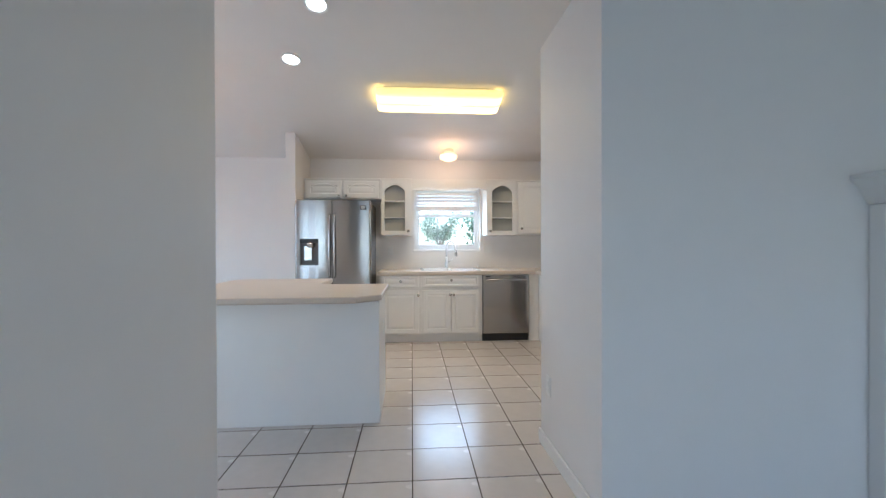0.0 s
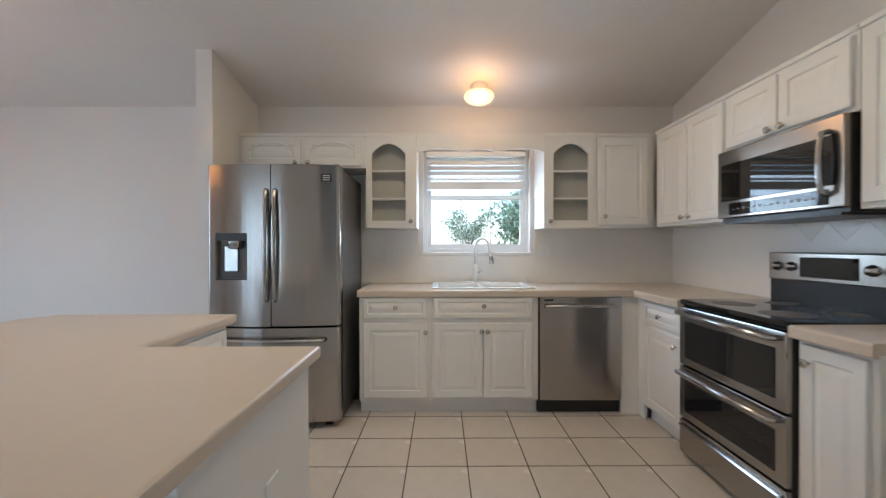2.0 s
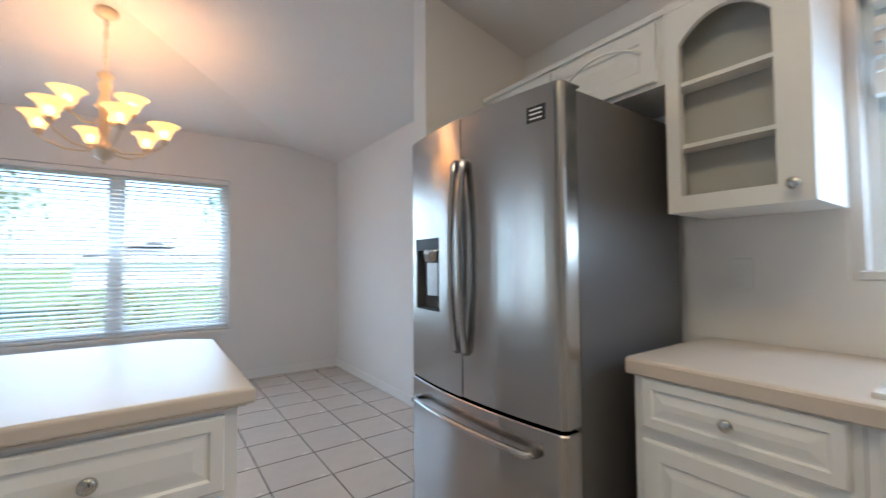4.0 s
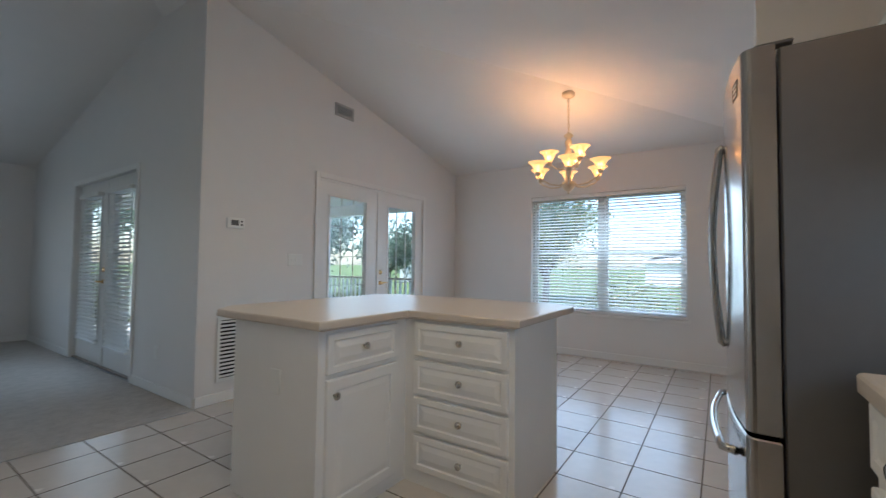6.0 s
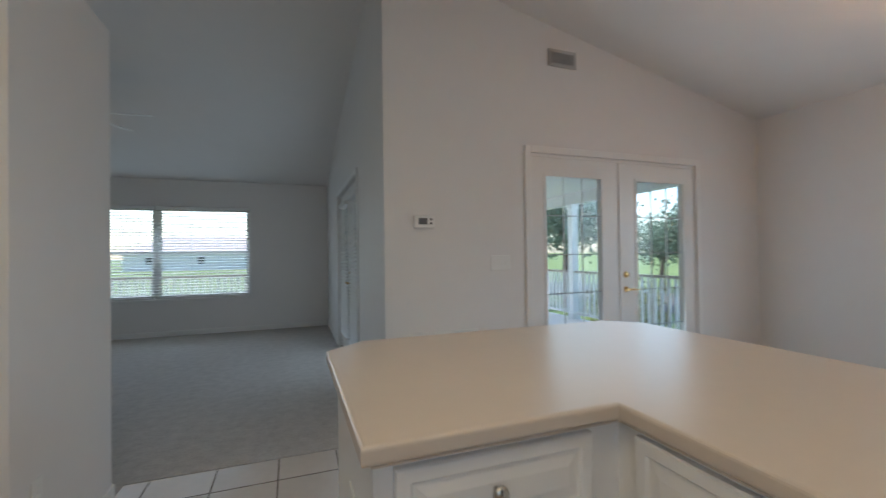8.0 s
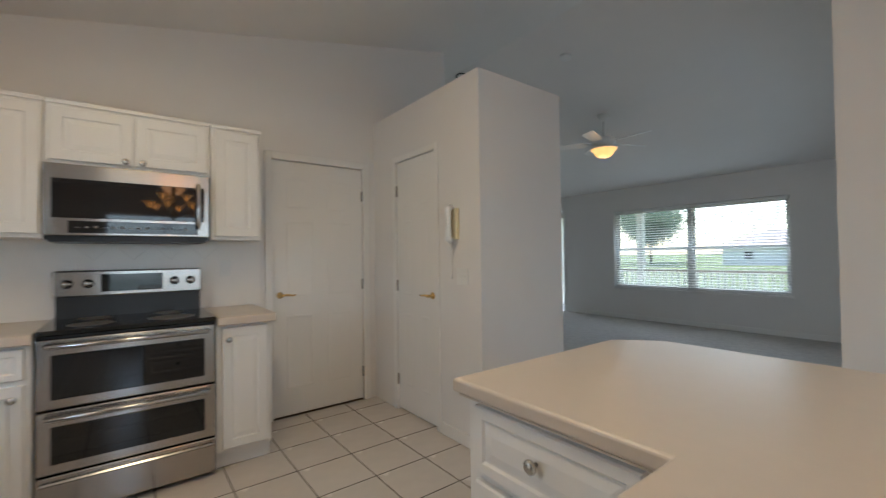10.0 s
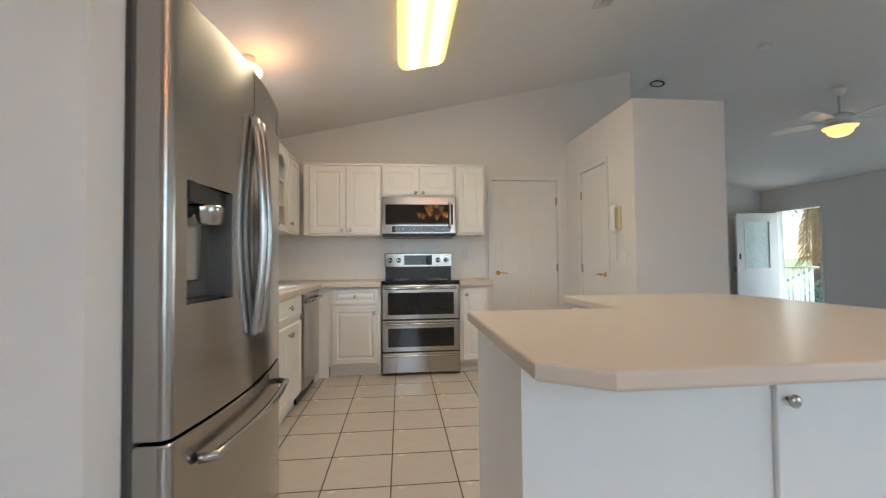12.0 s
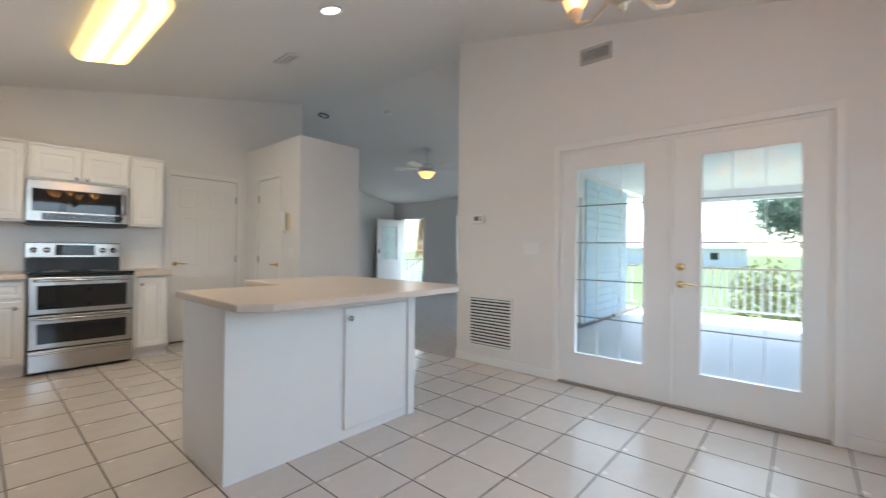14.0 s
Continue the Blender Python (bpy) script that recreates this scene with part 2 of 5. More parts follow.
def wall(name, axis, face, back, lo, hi, holes=(), label="off-white painted plaster wall", top=None):
    """A wall along x or y between two planes; holes are (from, to, bottom, top). It ends at the sloping ceiling."""
    bm = bmesh.new()
    cuts = sorted({lo, hi, *[h[0] for h in holes], *[h[1] for h in holes]})
    for u0, u1 in zip(cuts, cuts[1:]):
        spans = [(0.0, 5.0)]
        for h in holes:
            if h[0] <= u0 and u1 <= h[1]:
                spans = [(0.0, h[2]), (h[3], 5.0)]
        for z0, z1 in spans:
            if z1 - z0 > 1e-4:
                a, b = sorted((face, back))
                box(bm, *((u0, a, z0, u1, b, z1) if axis == "x" else (a, u0, z0, b, u1, z1)))
    bmesh.ops.remove_doubles(bm, verts=bm.verts, dist=1e-5)
    for a, b, c in PLANES if top is None else ((top, 0, 0),):
        n = Vector((-b, -c, 1)).normalized()
        geo = bmesh.ops.bisect_plane(bm, geom=list(bm.verts) + list(bm.edges) + list(bm.faces), plane_co=(0, 0, a + (0.012 if top is None else 0)), plane_no=n, clear_outer=True)
        bmesh.ops.holes_fill(bm, edges=[e for e in bm.edges if e.is_boundary])
    return solid(name, bm, WALL, label, "wall", kind="structure")


KWIN = (1.035, 1.972, 1.185, 2.08)
DWIN = (3.055, 4.94, 0.555, 2.115)
LWIN = (1.575, 4.33, 0.595, 2.09)
FDX = (-2.665, -0.87)
LFD = (-1.23, 0.55)
FRONT = (5.52, 6.42)
GAR = (2.925, 3.70)
wall("wall_north", "x", YN, YN + 0.15, XW - 0.15, XE + 0.12, [KWIN])
wall("wall_west", "y", XW, XW - 0.15, YD - 0.15, YN, [DWIN])
wall("wall_dining_south", "x", YD, YD - 0.15, XW, XL, [(*FDX, 0.0, 2.06)])
wall("wall_living_west", "y", XL, XL - 0.15, YS - 0.15, YD - 0.15, [(*LFD, 0.0, 2.06)])
wall("wall_living_south", "x", YS, YS - 0.15, XL, XR + 0.15, [LWIN, (*FRONT, 0.0, 2.06)])
wall("wall_living_east", "y", XR, XR + 0.15, YS, YB + 0.12)
wall("wall_living_north", "x", YB, YB + 0.12, XE + 0.12, XR)
wall("wall_kitchen_east", "y", XE, XE + 0.12, YB, YN, [(*GAR, 0.0, 2.04)])
wall("wall_fridge_stub", "y", -0.405, -0.52, 5.40, YN)

wall("wall_garage_north", "x", YN, YN + 0.15, XE + 0.12, XR + 0.15)
wall("wall_garage_east", "y", XR, XR + 0.15, YB + 0.12, YN)

# pantry block with a flat top
PX, PY0, PY1, PZ = 1.81, YB, 2.81, 2.465
PDOOR = (2.29, 2.845)
wall("wall_pantry_west", "y", PX, PX + 0.11, PY0, PY1, top=PZ)
wall("wall_pantry_north", "x", PY1, PY1 - 0.11, PX + 0.11, XE, [(*PDOOR, 0.0, 2.04)], top=PZ)
wall("wall_pantry_south", "x", PY0, PY0 + 0.11, PX + 0.11, XE, top=PZ)
solid("pantry_top", cube(PX + 0.11, PY0 + 0.11, PZ - 0.06, XE, PY1 - 0.11, PZ - 0.004), WALL, "flat painted top of the pantry block", "ledge", kind="structure")

# floors
solid("floor", cube(XW - 0.15, YD - 0.15, -0.16, XE + 0.12, YN + 0.15, -0.0036), GROUT, "dark grout bed under the ceramic tiles", "floor", kind="structure")
solid("carpet", cube(XL, YS - 0.0, -0.16, XR, YD - 0.15, 0.004), CARPET, "plain grey-beige wall-to-wall carpet", "carpet", kind="structure")
solid("carpet_edge", cube(PX, YD - 0.15, -0.006, XR, PY0 - 0.001, 0.004), CARPET, "carpet strip along the pantry wall", "carpet", kind="structure")
solid("carpet_edge", cube(XL, YD - 0.15, -0.006, PX, YD + 0.04, 0.004), CARPET, "carpet strip meeting the tiles", "carpet", kind="structure")

# ---- kitchen cabinets ----
def loft(rects, y_back, bm=None):
    """Nested rectangles (x0, z0, x1, z1, y) from the outside in, closed by a back face."""
    bm = bm or bmesh.new()
    rings = [[bm.verts.new(p) for p in ((x0, y, z0), (x1, y, z0), (x1, y, z1), (x0, y, z1))] for x0, z0, x1, z1, y in rects]
    back = [bm.verts.new((v.co.x, y_back, v.co.z)) for v in rings[0]]
    for a, b in zip([back] + rings, rings):
        for k in range(4):
            bm.faces.new((a[k], a[(k + 1) % 4], b[(k + 1) % 4], b[k]))
    bm.faces.new(rings[-1])
    bm.faces.new(back[::-1])
    return bm


def raised(x0, z0, x1, z1, rail=0.055, y=-0.02):
    """A raised-panel front whose face stands at y and whose back is at 0."""
    def inset(d, yy):
        return (x0 + d, z0 + d, x1 - d, z1 - d, yy)
    return loft([inset(0, y + 0.004), inset(0.004, y), inset(rail, y), inset(rail + 0.006, y + 0.006), inset(rail + 0.012, y + 0.006), inset(rail + 0.036, y + 0.001), inset(rail + 0.04, y + 0.001)], 0.0)


def knob_mesh():
    bm = lathe([(0.006, 0), (0.006, 0.010), (0.012, 0.014), (0.0175, 0.020), (0.017, 0.026), (0.011, 0.030), (0.002, 0.031)], 16)
    bmesh.ops.rotate(bm, verts=bm.verts, matrix=Matrix.Rotation(radians(90), 3, "X"))
    return to_mesh(bm, "knob", CHROME)


KNOB = knob_mesh()


def front(owner, name, x0, z0, x1, z1, knobs=(), rail=0.055):
    p = part(name, raised(x0, z0, x1, z1, rail), CAB, owner)
    for kx, kz in knobs:
        k = share("knob", KNOB, p, (kx, -0.02, kz))
        k["label"] = "round brushed nickel knob"
    return p


def base_unit(m, w, fronts, label, d=0.60, name="base_cabinet", toe=True, h=0.875):
    """Front of the box at y = 0, back at y = d. fronts: (name, x0, z0, x1, z1, knobs)."""
    c = thing(name, m, label, "cabinet", "kitchen base cabinets")
    part("body", cube(0, 0, 0.10 if toe else 0.0, w, d, h), CAB, c)
    if toe:
        part("toe_kick", cube(0.0, 0.05, 0, w, d, 0.10), CAB, c)
    for nm, *r, kn in fronts:
        front(c, nm, *r, kn, 0.03 if nm == "drawer" else 0.05)
    return c


FN = 5.545
nrow = lambda x, y=FN, z=0.0: pose(x, y, z)
# sink run: one drawer over a door, then a wide front over two doors
base_unit(nrow(0.59), 0.52, [("drawer", 0.03, 0.71, 0.497, 0.86, [(0.268, 0.787)]), ("door", 0.03, 0.125, 0.497, 0.67, [(0.49, 0.608)])],
          "white raised-panel base cabinet with a drawer over a door", d=0.57)
base_unit(nrow(1.112), 0.795, [("drawer", 0.026, 0.71, 0.752, 0.86, [(0.393, 0.798)]), ("door", 0.026, 0.125, 0.385, 0.67, [(0.377, 0.613)]), ("door", 0.393, 0.125, 0.752, 0.67, [(0.42, 0.613)])],
          "white raised-panel sink cabinet with two doors", d=0.57)
part("filler", cube(2.522, FN, 0.0, 2.649, FN + 0.02, 0.875), CAB, thing("corner_filler", pose(0, 0, 0), "white painted corner filler board beside the dishwasher", "panel"))
part("filler_return", cube(2.650, 5.452, 0.0, 2.67, FN - 0.001, 0.875), CAB, bpy.data.objects["corner_filler"])
erow = lambda y, x=2.65, z=0.0: pose(x, y, z, 0, 0, -90)
base_unit(erow(5.45), 0.495, [("drawer", 0.03, 0.70, 0.47, 0.845, [(0.25, 0.772)]), ("door", 0.03, 0.125, 0.47, 0.675, [(0.43, 0.615)])],
          "white raised-panel corner base cabinet with a drawer", d=0.57)
base_unit(erow(4.175), 0.31, [("door", 0.03, 0.125, 0.285, 0.845, [(0.065, 0.775)])], "narrow white raised-panel base cabinet beside the range", d=0.57)


# worktops
def edged(name, pieces, edge, label, z0=0.875, z1=0.915):
    """A worktop of flush slabs with a rounded nosing along the given edge line."""
    c = thing(name, pose(0, 0, 0), label, "worktop", "worktops")
    for x0, y0, x1, y1 in pieces:
        part("slab", cube(x0, y0, z0, x1, y1, z1), COUNTER, c)
    for a, b in zip(edge, edge[1:]):
        d = (Vector(b) - Vector(a)).normalized()
        n = Vector((d.y, -d.x))
        prof = [(0.0, z0 - 0.012), (0.018, z0 - 0.012), (0.024, z0 - 0.006), (0.025, z1 - 0.010), (0.021, z1 - 0.003), (0.013, z1), (0.0, z1)]
        bm = bmesh.new()
        ends = [[bm.verts.new((p[0] + n.x * o, p[1] + n.y * o, z)) for o, z in prof] for p in (a, b)]
        for k in range(len(prof)):
            bm.faces.new((ends[0][k], ends[0][(k + 1) % 7], ends[1][(k + 1) % 7], ends[1][k]))
        bm.faces.new(ends[0])
        bm.faces.new(ends[1][::-1])
        part("nosing", bm, COUNTER, c)
    return c


edged("worktop", [(0.577, 5.54, 2.625, 5.60), (0.577, 5.60, 1.145, 6.05), (1.875, 5.60, 2.625, 6.05), (0.577, 6.05, 2.625, 6.112), (2.625, 4.953, 3.222, 6.112)],
      [(0.577, 5.54), (2.625, 5.54), (2.625, 4.953)], "beige laminate worktop along the sink wall and corner")
edged("worktop", [(2.625, 3.845, 3.222, 4.172)], [(2.625, 4.172), (2.625, 3.845)], "short beige laminate worktop beside the range")


def upper_unit(m, w, h, doors, label, d=0.325, name="wall_cabinet", arched=False):
    c = thing(name, m, label, "cabinet", "kitchen wall cabinets")
    part("body", cube(0, 0, 0, w, d, h), CAB, c)
    part("crown", cube(0.0, -0.012, h - 0.02, w, 0.0, h + 0.004, bevel=0.003), CAB, c)
    for x0, z0, x1, z1, kn in doors:
        p = front(c, "door", x0, z0, x1, z1, kn)
        if arched:
            part("arch_bead", tube([(x, -0.02, z) for x, z in arc(x0 + 0.05, x1 - 0.05, z1 - 0.095, 0.06, 14)], 0.006, 6), CAB, p)
    return c


UF, UX, UT = 5.79, 2.89, 2.13
UB = 1.385
HH = UT - UB


def glazed(x, w, x0, x1, knob_x):
    """A wall cabinet with an open arched front and two shelves."""
    c = thing("display_cabinet", pose(x, UF, UB), "white wall cabinet with an arched open front and shelves", "cabinet", "kitchen wall cabinets")
    t = 0.018
    for nm, b in (("side", (0, 0, 0, t, 0.32, HH)), ("side", (w - t, 0, 0, w, 0.32, HH)), ("bottom", (t, 0, 0, w - t, 0.32, t)), ("top", (t, 0, HH - t, w - t, 0.32, HH))):
        part(nm, cube(*b), CAB, c)
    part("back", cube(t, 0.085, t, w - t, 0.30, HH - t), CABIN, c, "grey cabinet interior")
    for z in (0.226, 0.446):
        part("shelf", cube(t, 0.004, z, w - t, 0.084, z + 0.014), CAB, c)
    a0, a1, z0, zs = x0, x1, 0.057, 0.585
    arch = [(a1, z0)] + arc(a1, a0, zs, 0.08, 12) + [(a0, z0)]
    bm = bmesh.new()
    n = len(arch)
    outer = [(w, 0)] + [(w - w * k / 12, HH) for k in range(13)] + [(0, 0)]
    loops = [[bm.verts.new((px, y, pz)) for px, pz in pts] for y in (-0.02, 0.0) for pts in (outer, arch)]
    fo, fi, bo, bi = loops
    for k in range(n):
        j = (k + 1) % n
        bm.faces.new((fo[k], fo[j], fi[j], fi[k]))
        bm.faces.new((bo[k], bi[k], bi[j], bo[j]))
        bm.faces.new((fo[k], bo[k], bo[j], fo[j]))
        bm.faces.new((fi[k], fi[j], bi[j], bi[k]))
    bmesh.ops.remove_doubles(bm, verts=bm.verts, dist=1e-6)
    p = part("door_frame", bm, CAB, c, "arched open door frame")
    k = share("knob", KNOB, p, (knob_x, -0.02, 0.05))
    part("crown", cube(0, -0.022, HH - 0.03, w, 0.0, HH + 0.006, bevel=0.004), CAB, c)
    return c


glazed(0.60, 0.40, 0.045, 0.312, 0.355)
glazed(2.01, 0.40, 0.075, 0.352, 0.045)
upper_unit(pose(2.412, UF, UB), 0.475, HH, [(0.03, 0.02, 0.425, HH - 0.035, [(0.075, 0.085)])], "white raised-panel wall cabinet in the corner")
# over the refrigerator
upper_unit(pose(-0.40, UF, 1.86), 0.995, UT - 1.86, [(0.025, 0.015, 0.48, UT - 1.86 - 0.035, [(0.445, 0.04)]), (0.51, 0.015, 0.965, UT - 1.86 - 0.035, [(0.545, 0.04)])], "white wall cabinet above the refrigerator with two low doors", arched=True)
# east wall
upper_unit(pose(UX, 5.74, UB, 0, 0, -90), 0.79, HH, [(0.06, 0.02, 0.42, HH - 0.035, [(0.385, 0.05)]), (0.43, 0.02, 0.78, HH - 0.035, [(0.465, 0.05)])], "white wall cabinet with two raised-panel doors")
upper_unit(pose(UX, 4.945, 1.785, 0, 0, -90), 0.775, UT - 1.785, [(0.02, 0.02, 0.38, UT - 1.785 - 0.035, [(0.345, 0.04)]), (0.39, 0.02, 0.755, UT - 1.785 - 0.035, [(0.425, 0.04)])], "low white wall cabinet over the microwave")
upper_unit(pose(UX, 4.165, UB, 0, 0, -90), 0.305, HH, [(0.02, 0.02, 0.285, HH - 0.035, [])], "narrow white raised-panel wall cabinet")

# scalloped valance over the sink window
n = 40
scal = []
for k in range(n + 1):
    u = k / n
    lo, wd, rise = (0.0, 0.36, 0.032) if u < 0.36 else (0.36, 0.28, 0.026) if u < 0.64 else (0.64, 0.36, 0.032)
    scal.append((1.002 + 1.006 * u, 1.98 + rise * math.sin(math.pi * (u - lo) / wd) ** 0.7 if 0 < u - lo < wd else 1.98))
solid("valance", upright([(1.002, UT)] + scal + [(2.008, UT)], UF - 0.02, UF), CAB, "white scalloped wooden valance over the sink window", "valance")


# ---- island ----
def isle_front(name, m, x0, z0, x1, z1, knobs, rail=0.05, flat=False):
    bm = cube(x0, -0.018, z0, x1, 0.0, z1, bevel=0.003) if flat else raised(x0, z0, x1, z1, rail)
    bm.transform(m)
    p = part(name, bm, CAB, isl)
    for kx, kz in knobs:
        k = share("knob", KNOB, p, (0, 0, 0))
        k.matrix_basis = m @ pose(kx, -0.02, kz)
        k["label"] = "round brushed nickel knob"


isl = thing("kitchen_island", pose(0, 0, 0), "white L-shaped kitchen island with panelled cabinets", "island")
part("body", prism([(-0.41, 3.17), (0.772, 3.17), (0.772, 3.815), (0.175, 3.815), (0.175, 4.46), (-0.41, 4.46)], 0.0, 0.868), CAB, isl)
part("corner_post", cube(-0.43, 3.175, 0.0, -0.412, 3.24, 0.868, bevel=0.003), CAB, isl)
OUTLINE = [(-0.57, 2.90), (0.65, 2.90), (0.80, 3.035), (0.80, 3.852), (0.207, 3.852), (0.207, 4.495), (-0.625, 4.495), (-0.712, 4.37), (-0.712, 3.035)]
iw = thing("island_worktop", pose(0, 0, 0), "beige laminate worktop of the island with clipped corners", "worktop", "worktops")
part("top", prism(OUTLINE, 0.872, 0.912, 0.009, 3), COUNTER, iw)
part("buildup", prism([(x * 0.975, 3.7 + (y - 3.7) * 0.975) for x, y in OUTLINE], 0.8682, 0.8719), COUNTER, iw, "plain underside build-up strip")
m = pose(0.772, 3.815, 0, 0, 0, 180)
isle_front("drawer", m, 0.04, 0.672, 0.505, 0.85, [(0.255, 0.772)], 0.03)
isle_front("door", m, 0.04, 0.07, 0.505, 0.648, [(0.075, 0.58)])
m = pose(0.175, 3.815, 0, 0, 0, 90)
for z in (0.672, 0.475, 0.278, 0.081):
    isle_front("drawer", m, 0.07, z, 0.615, z + 0.178, [(0.365, z + 0.098)], 0.03)
m = pose(-0.41, 4.46, 0, 0, 0, -90)
isle_front("door", m, 0.688, 0.06, 1.20, 0.805, [(0.715, 0.742)], flat=True)
part("outlet", cube(0.772, 3.49, 0.55, 0.778, 3.56, 0.665, bevel=0.002), PLASTIC, isl)


# ---- appliances ----
def fridge():
    """Four-door refrigerator, front at y = 0 towards the room."""
    c = thing("refrigerator", pose(-0.393, 5.265, 0), "stainless steel french-door refrigerator with bottom freezer", "refrigerator")
    w = 0.90
    part("body", cube(0.005, 0.124, 0.03, w - 0.005, 0.80, 1.778, bevel=0.006), FRSIDE, c, "dark grey enamelled cabinet")

    def bow(x):
        r, e = 0.022, min(x, w - x)
        return 0.042 * (2 * x / w - 1) ** 2 + (r - math.sqrt(max(r * r - (r - e) ** 2, 0.0)) if e < r else 0.0)

    def face(x0, x1, k=14):
        xs = {round(x0 + (x1 - x0) * i / k, 5) for i in range(k + 1)}
        for d in (0.0, 0.002, 0.005, 0.009, 0.014, 0.022):
            xs |= {v for v in (d, round(w - d, 5)) if x0 <= v <= x1}
        return [(x, bow(x)) for x in sorted(xs)]

    def bowed(x0, x1, z0, z1):
        return prism(face(x0, x1) + [(x1, 0.118), (x0, 0.118)], z0, z1, 0.004, 1)

    parts = []
    bm = bmesh.new()
    for x0, x1, z0, z1 in ((0.0, 0.062, 0.70, 1.79), (0.062, 0.287, 0.70, 1.012), (0.062, 0.287, 1.327, 1.79), (0.287, 0.445, 0.70, 1.79)):
        pts = face(x0, x1, 6) + [(x1, 0.118), (x0, 0.118)]
        lo, hi = [bm.verts.new((x, y, z0)) for x, y in pts], [bm.verts.new((x, y, z1)) for x, y in pts]
        bm.faces.new(lo[::-1])
        bm.faces.new(hi)
        for i in range(len(pts)):
            bm.faces.new((lo[i], lo[(i + 1) % len(pts)], hi[(i + 1) % len(pts)], hi[i]))
    parts.append(part("left_door", bm, STEEL, c))
    parts.append(part("right_door", bowed(0.452, w, 0.70, 1.79), STEEL, c))
    parts.append(part("freezer_drawer", bowed(0.0, w, 0.05, 0.688), STEEL, c))
    for x, dr in ((0.42, parts[0]), (0.478, parts[1])):
        pts = [(x, 0.0, 0.875)] + [(x, -0.010 - 0.030 * math.sin(math.pi * (0.04 + 0.92 * k / 14)), 0.885 + 0.72 * k / 14) for k in range(15)] + [(x, 0.0, 1.615)]
        part("handle", tube(pts, 0.014, 12), STEELH, dr, "long bowed steel bar handle")
    pts = [(0.10, 0.02, 0.61)] + [(0.12 + 0.665 * k / 12, -0.018 - 0.026 * math.sin(math.pi * k / 12), 0.61) for k in range(13)] + [(0.805, 0.02, 0.61)]
    part("handle", tube(pts, 0.013, 12), STEELH, parts[2], "bowed steel bar handle")
    # water and ice dispenser in the left door
    d, x0, x1, z0, z1 = parts[0], 0.062, 0.287, 1.012, 1.327
    part("dispenser_back", cube(x0, 0.078, z0, x1, 0.084, z1), FRSIDE, d, "dark water and ice dispenser recess")
    part("dispenser_side", cube(x0 - 0.002, 0.036, z0 - 0.002, x0 + 0.004, 0.0778, z1 + 0.002), FRSIDE, d)
    part("dispenser_side", cube(x1 - 0.004, 0.008, z0 - 0.002, x1 + 0.002, 0.0778, z1 + 0.002), FRSIDE, d)
    part("dispenser_panel", cube(x0 + 0.0045, 0.026, z1 - 0.05, x1 - 0.0045, 0.0778, z1 + 0.002), BLACK, d, "glossy black control panel")
    part("drip_tray", cube(x0 + 0.0045, 0.030, z0 - 0.002, x1 - 0.0045, 0.0778, z0 + 0.007), BLACK, d)
    part("spout", lathe([(0.03, 0.0), (0.048, 0.008), (0.052, 0.05), (0.052, 0.058)], 24, (0.19, 0.05, z1 - 0.108)), STEELH, d)
    part("paddle", cube(0.105, 0.060, z0 + 0.055, 0.20, 0.070, z1 - 0.085, bevel=0.004), STEELH, d)
    part("hinge", cube(0.012, 0.07, 1.79, 0.055, 0.16, 1.80, bevel=0.004), FRSIDE, c)
    part("hinge", cube(w - 0.055, 0.07, 1.79, w - 0.012, 0.16, 1.80, bevel=0.004), FRSIDE, c)
    def decal(x0, x1, z0, z1, lift):
        xs = [x0 + (x1 - x0) * i / 4 for i in range(5)]
        return prism([(x, bow(x) - lift) for x in xs] + [(x, bow(x) + 0.001) for x in xs[::-1]], z0, z1)

    tag = part("sticker", decal(0.778, 0.848, 1.675, 1.728, 0.001), BLACK, parts[1], "small dark energy sticker with pale bars")
    for z in (1.686, 1.701, 1.715):
        part("sticker_line", decal(0.79, 0.836, z - 0.002, z + 0.003, 0.0016), PLASTIC, tag)
    for x in (0.05, 0.78):
        part("foot", cube(x, 0.10, 0.0, x + 0.05, 0.16, 0.035, bevel=0.004), BLACK, c)
    return c


fridge()


def dishwasher():
    c = thing("dishwasher", pose(1.913, 5.545, 0), "stainless steel built-in dishwasher with bar handle", "dishwasher")
    part("body", cube(0.0, 0.0, 0.10, 0.605, 0.56, 0.87), BLACK, c)
    part("door", cube(0.004, -0.028, 0.105, 0.60, 0.0, 0.865, bevel=0.006, seg=2), STEEL, c)
    part("toe_kick", cube(0.0, 0.03, 0.0, 0.60, 0.06, 0.10), BLACK, c)
    h = tube([(0.04, -0.02, 0.795), (0.045, -0.06, 0.80), (0.30, -0.068, 0.80), (0.555, -0.06, 0.80), (0.56, -0.02, 0.795)], 0.012, 10)
    part("handle", h, STEELH, c, "polished bar handle")
    part("badge", cube(0.035, -0.031, 0.835, 0.10, -0.028, 0.848), BLACK, c)
    return c


dishwasher()


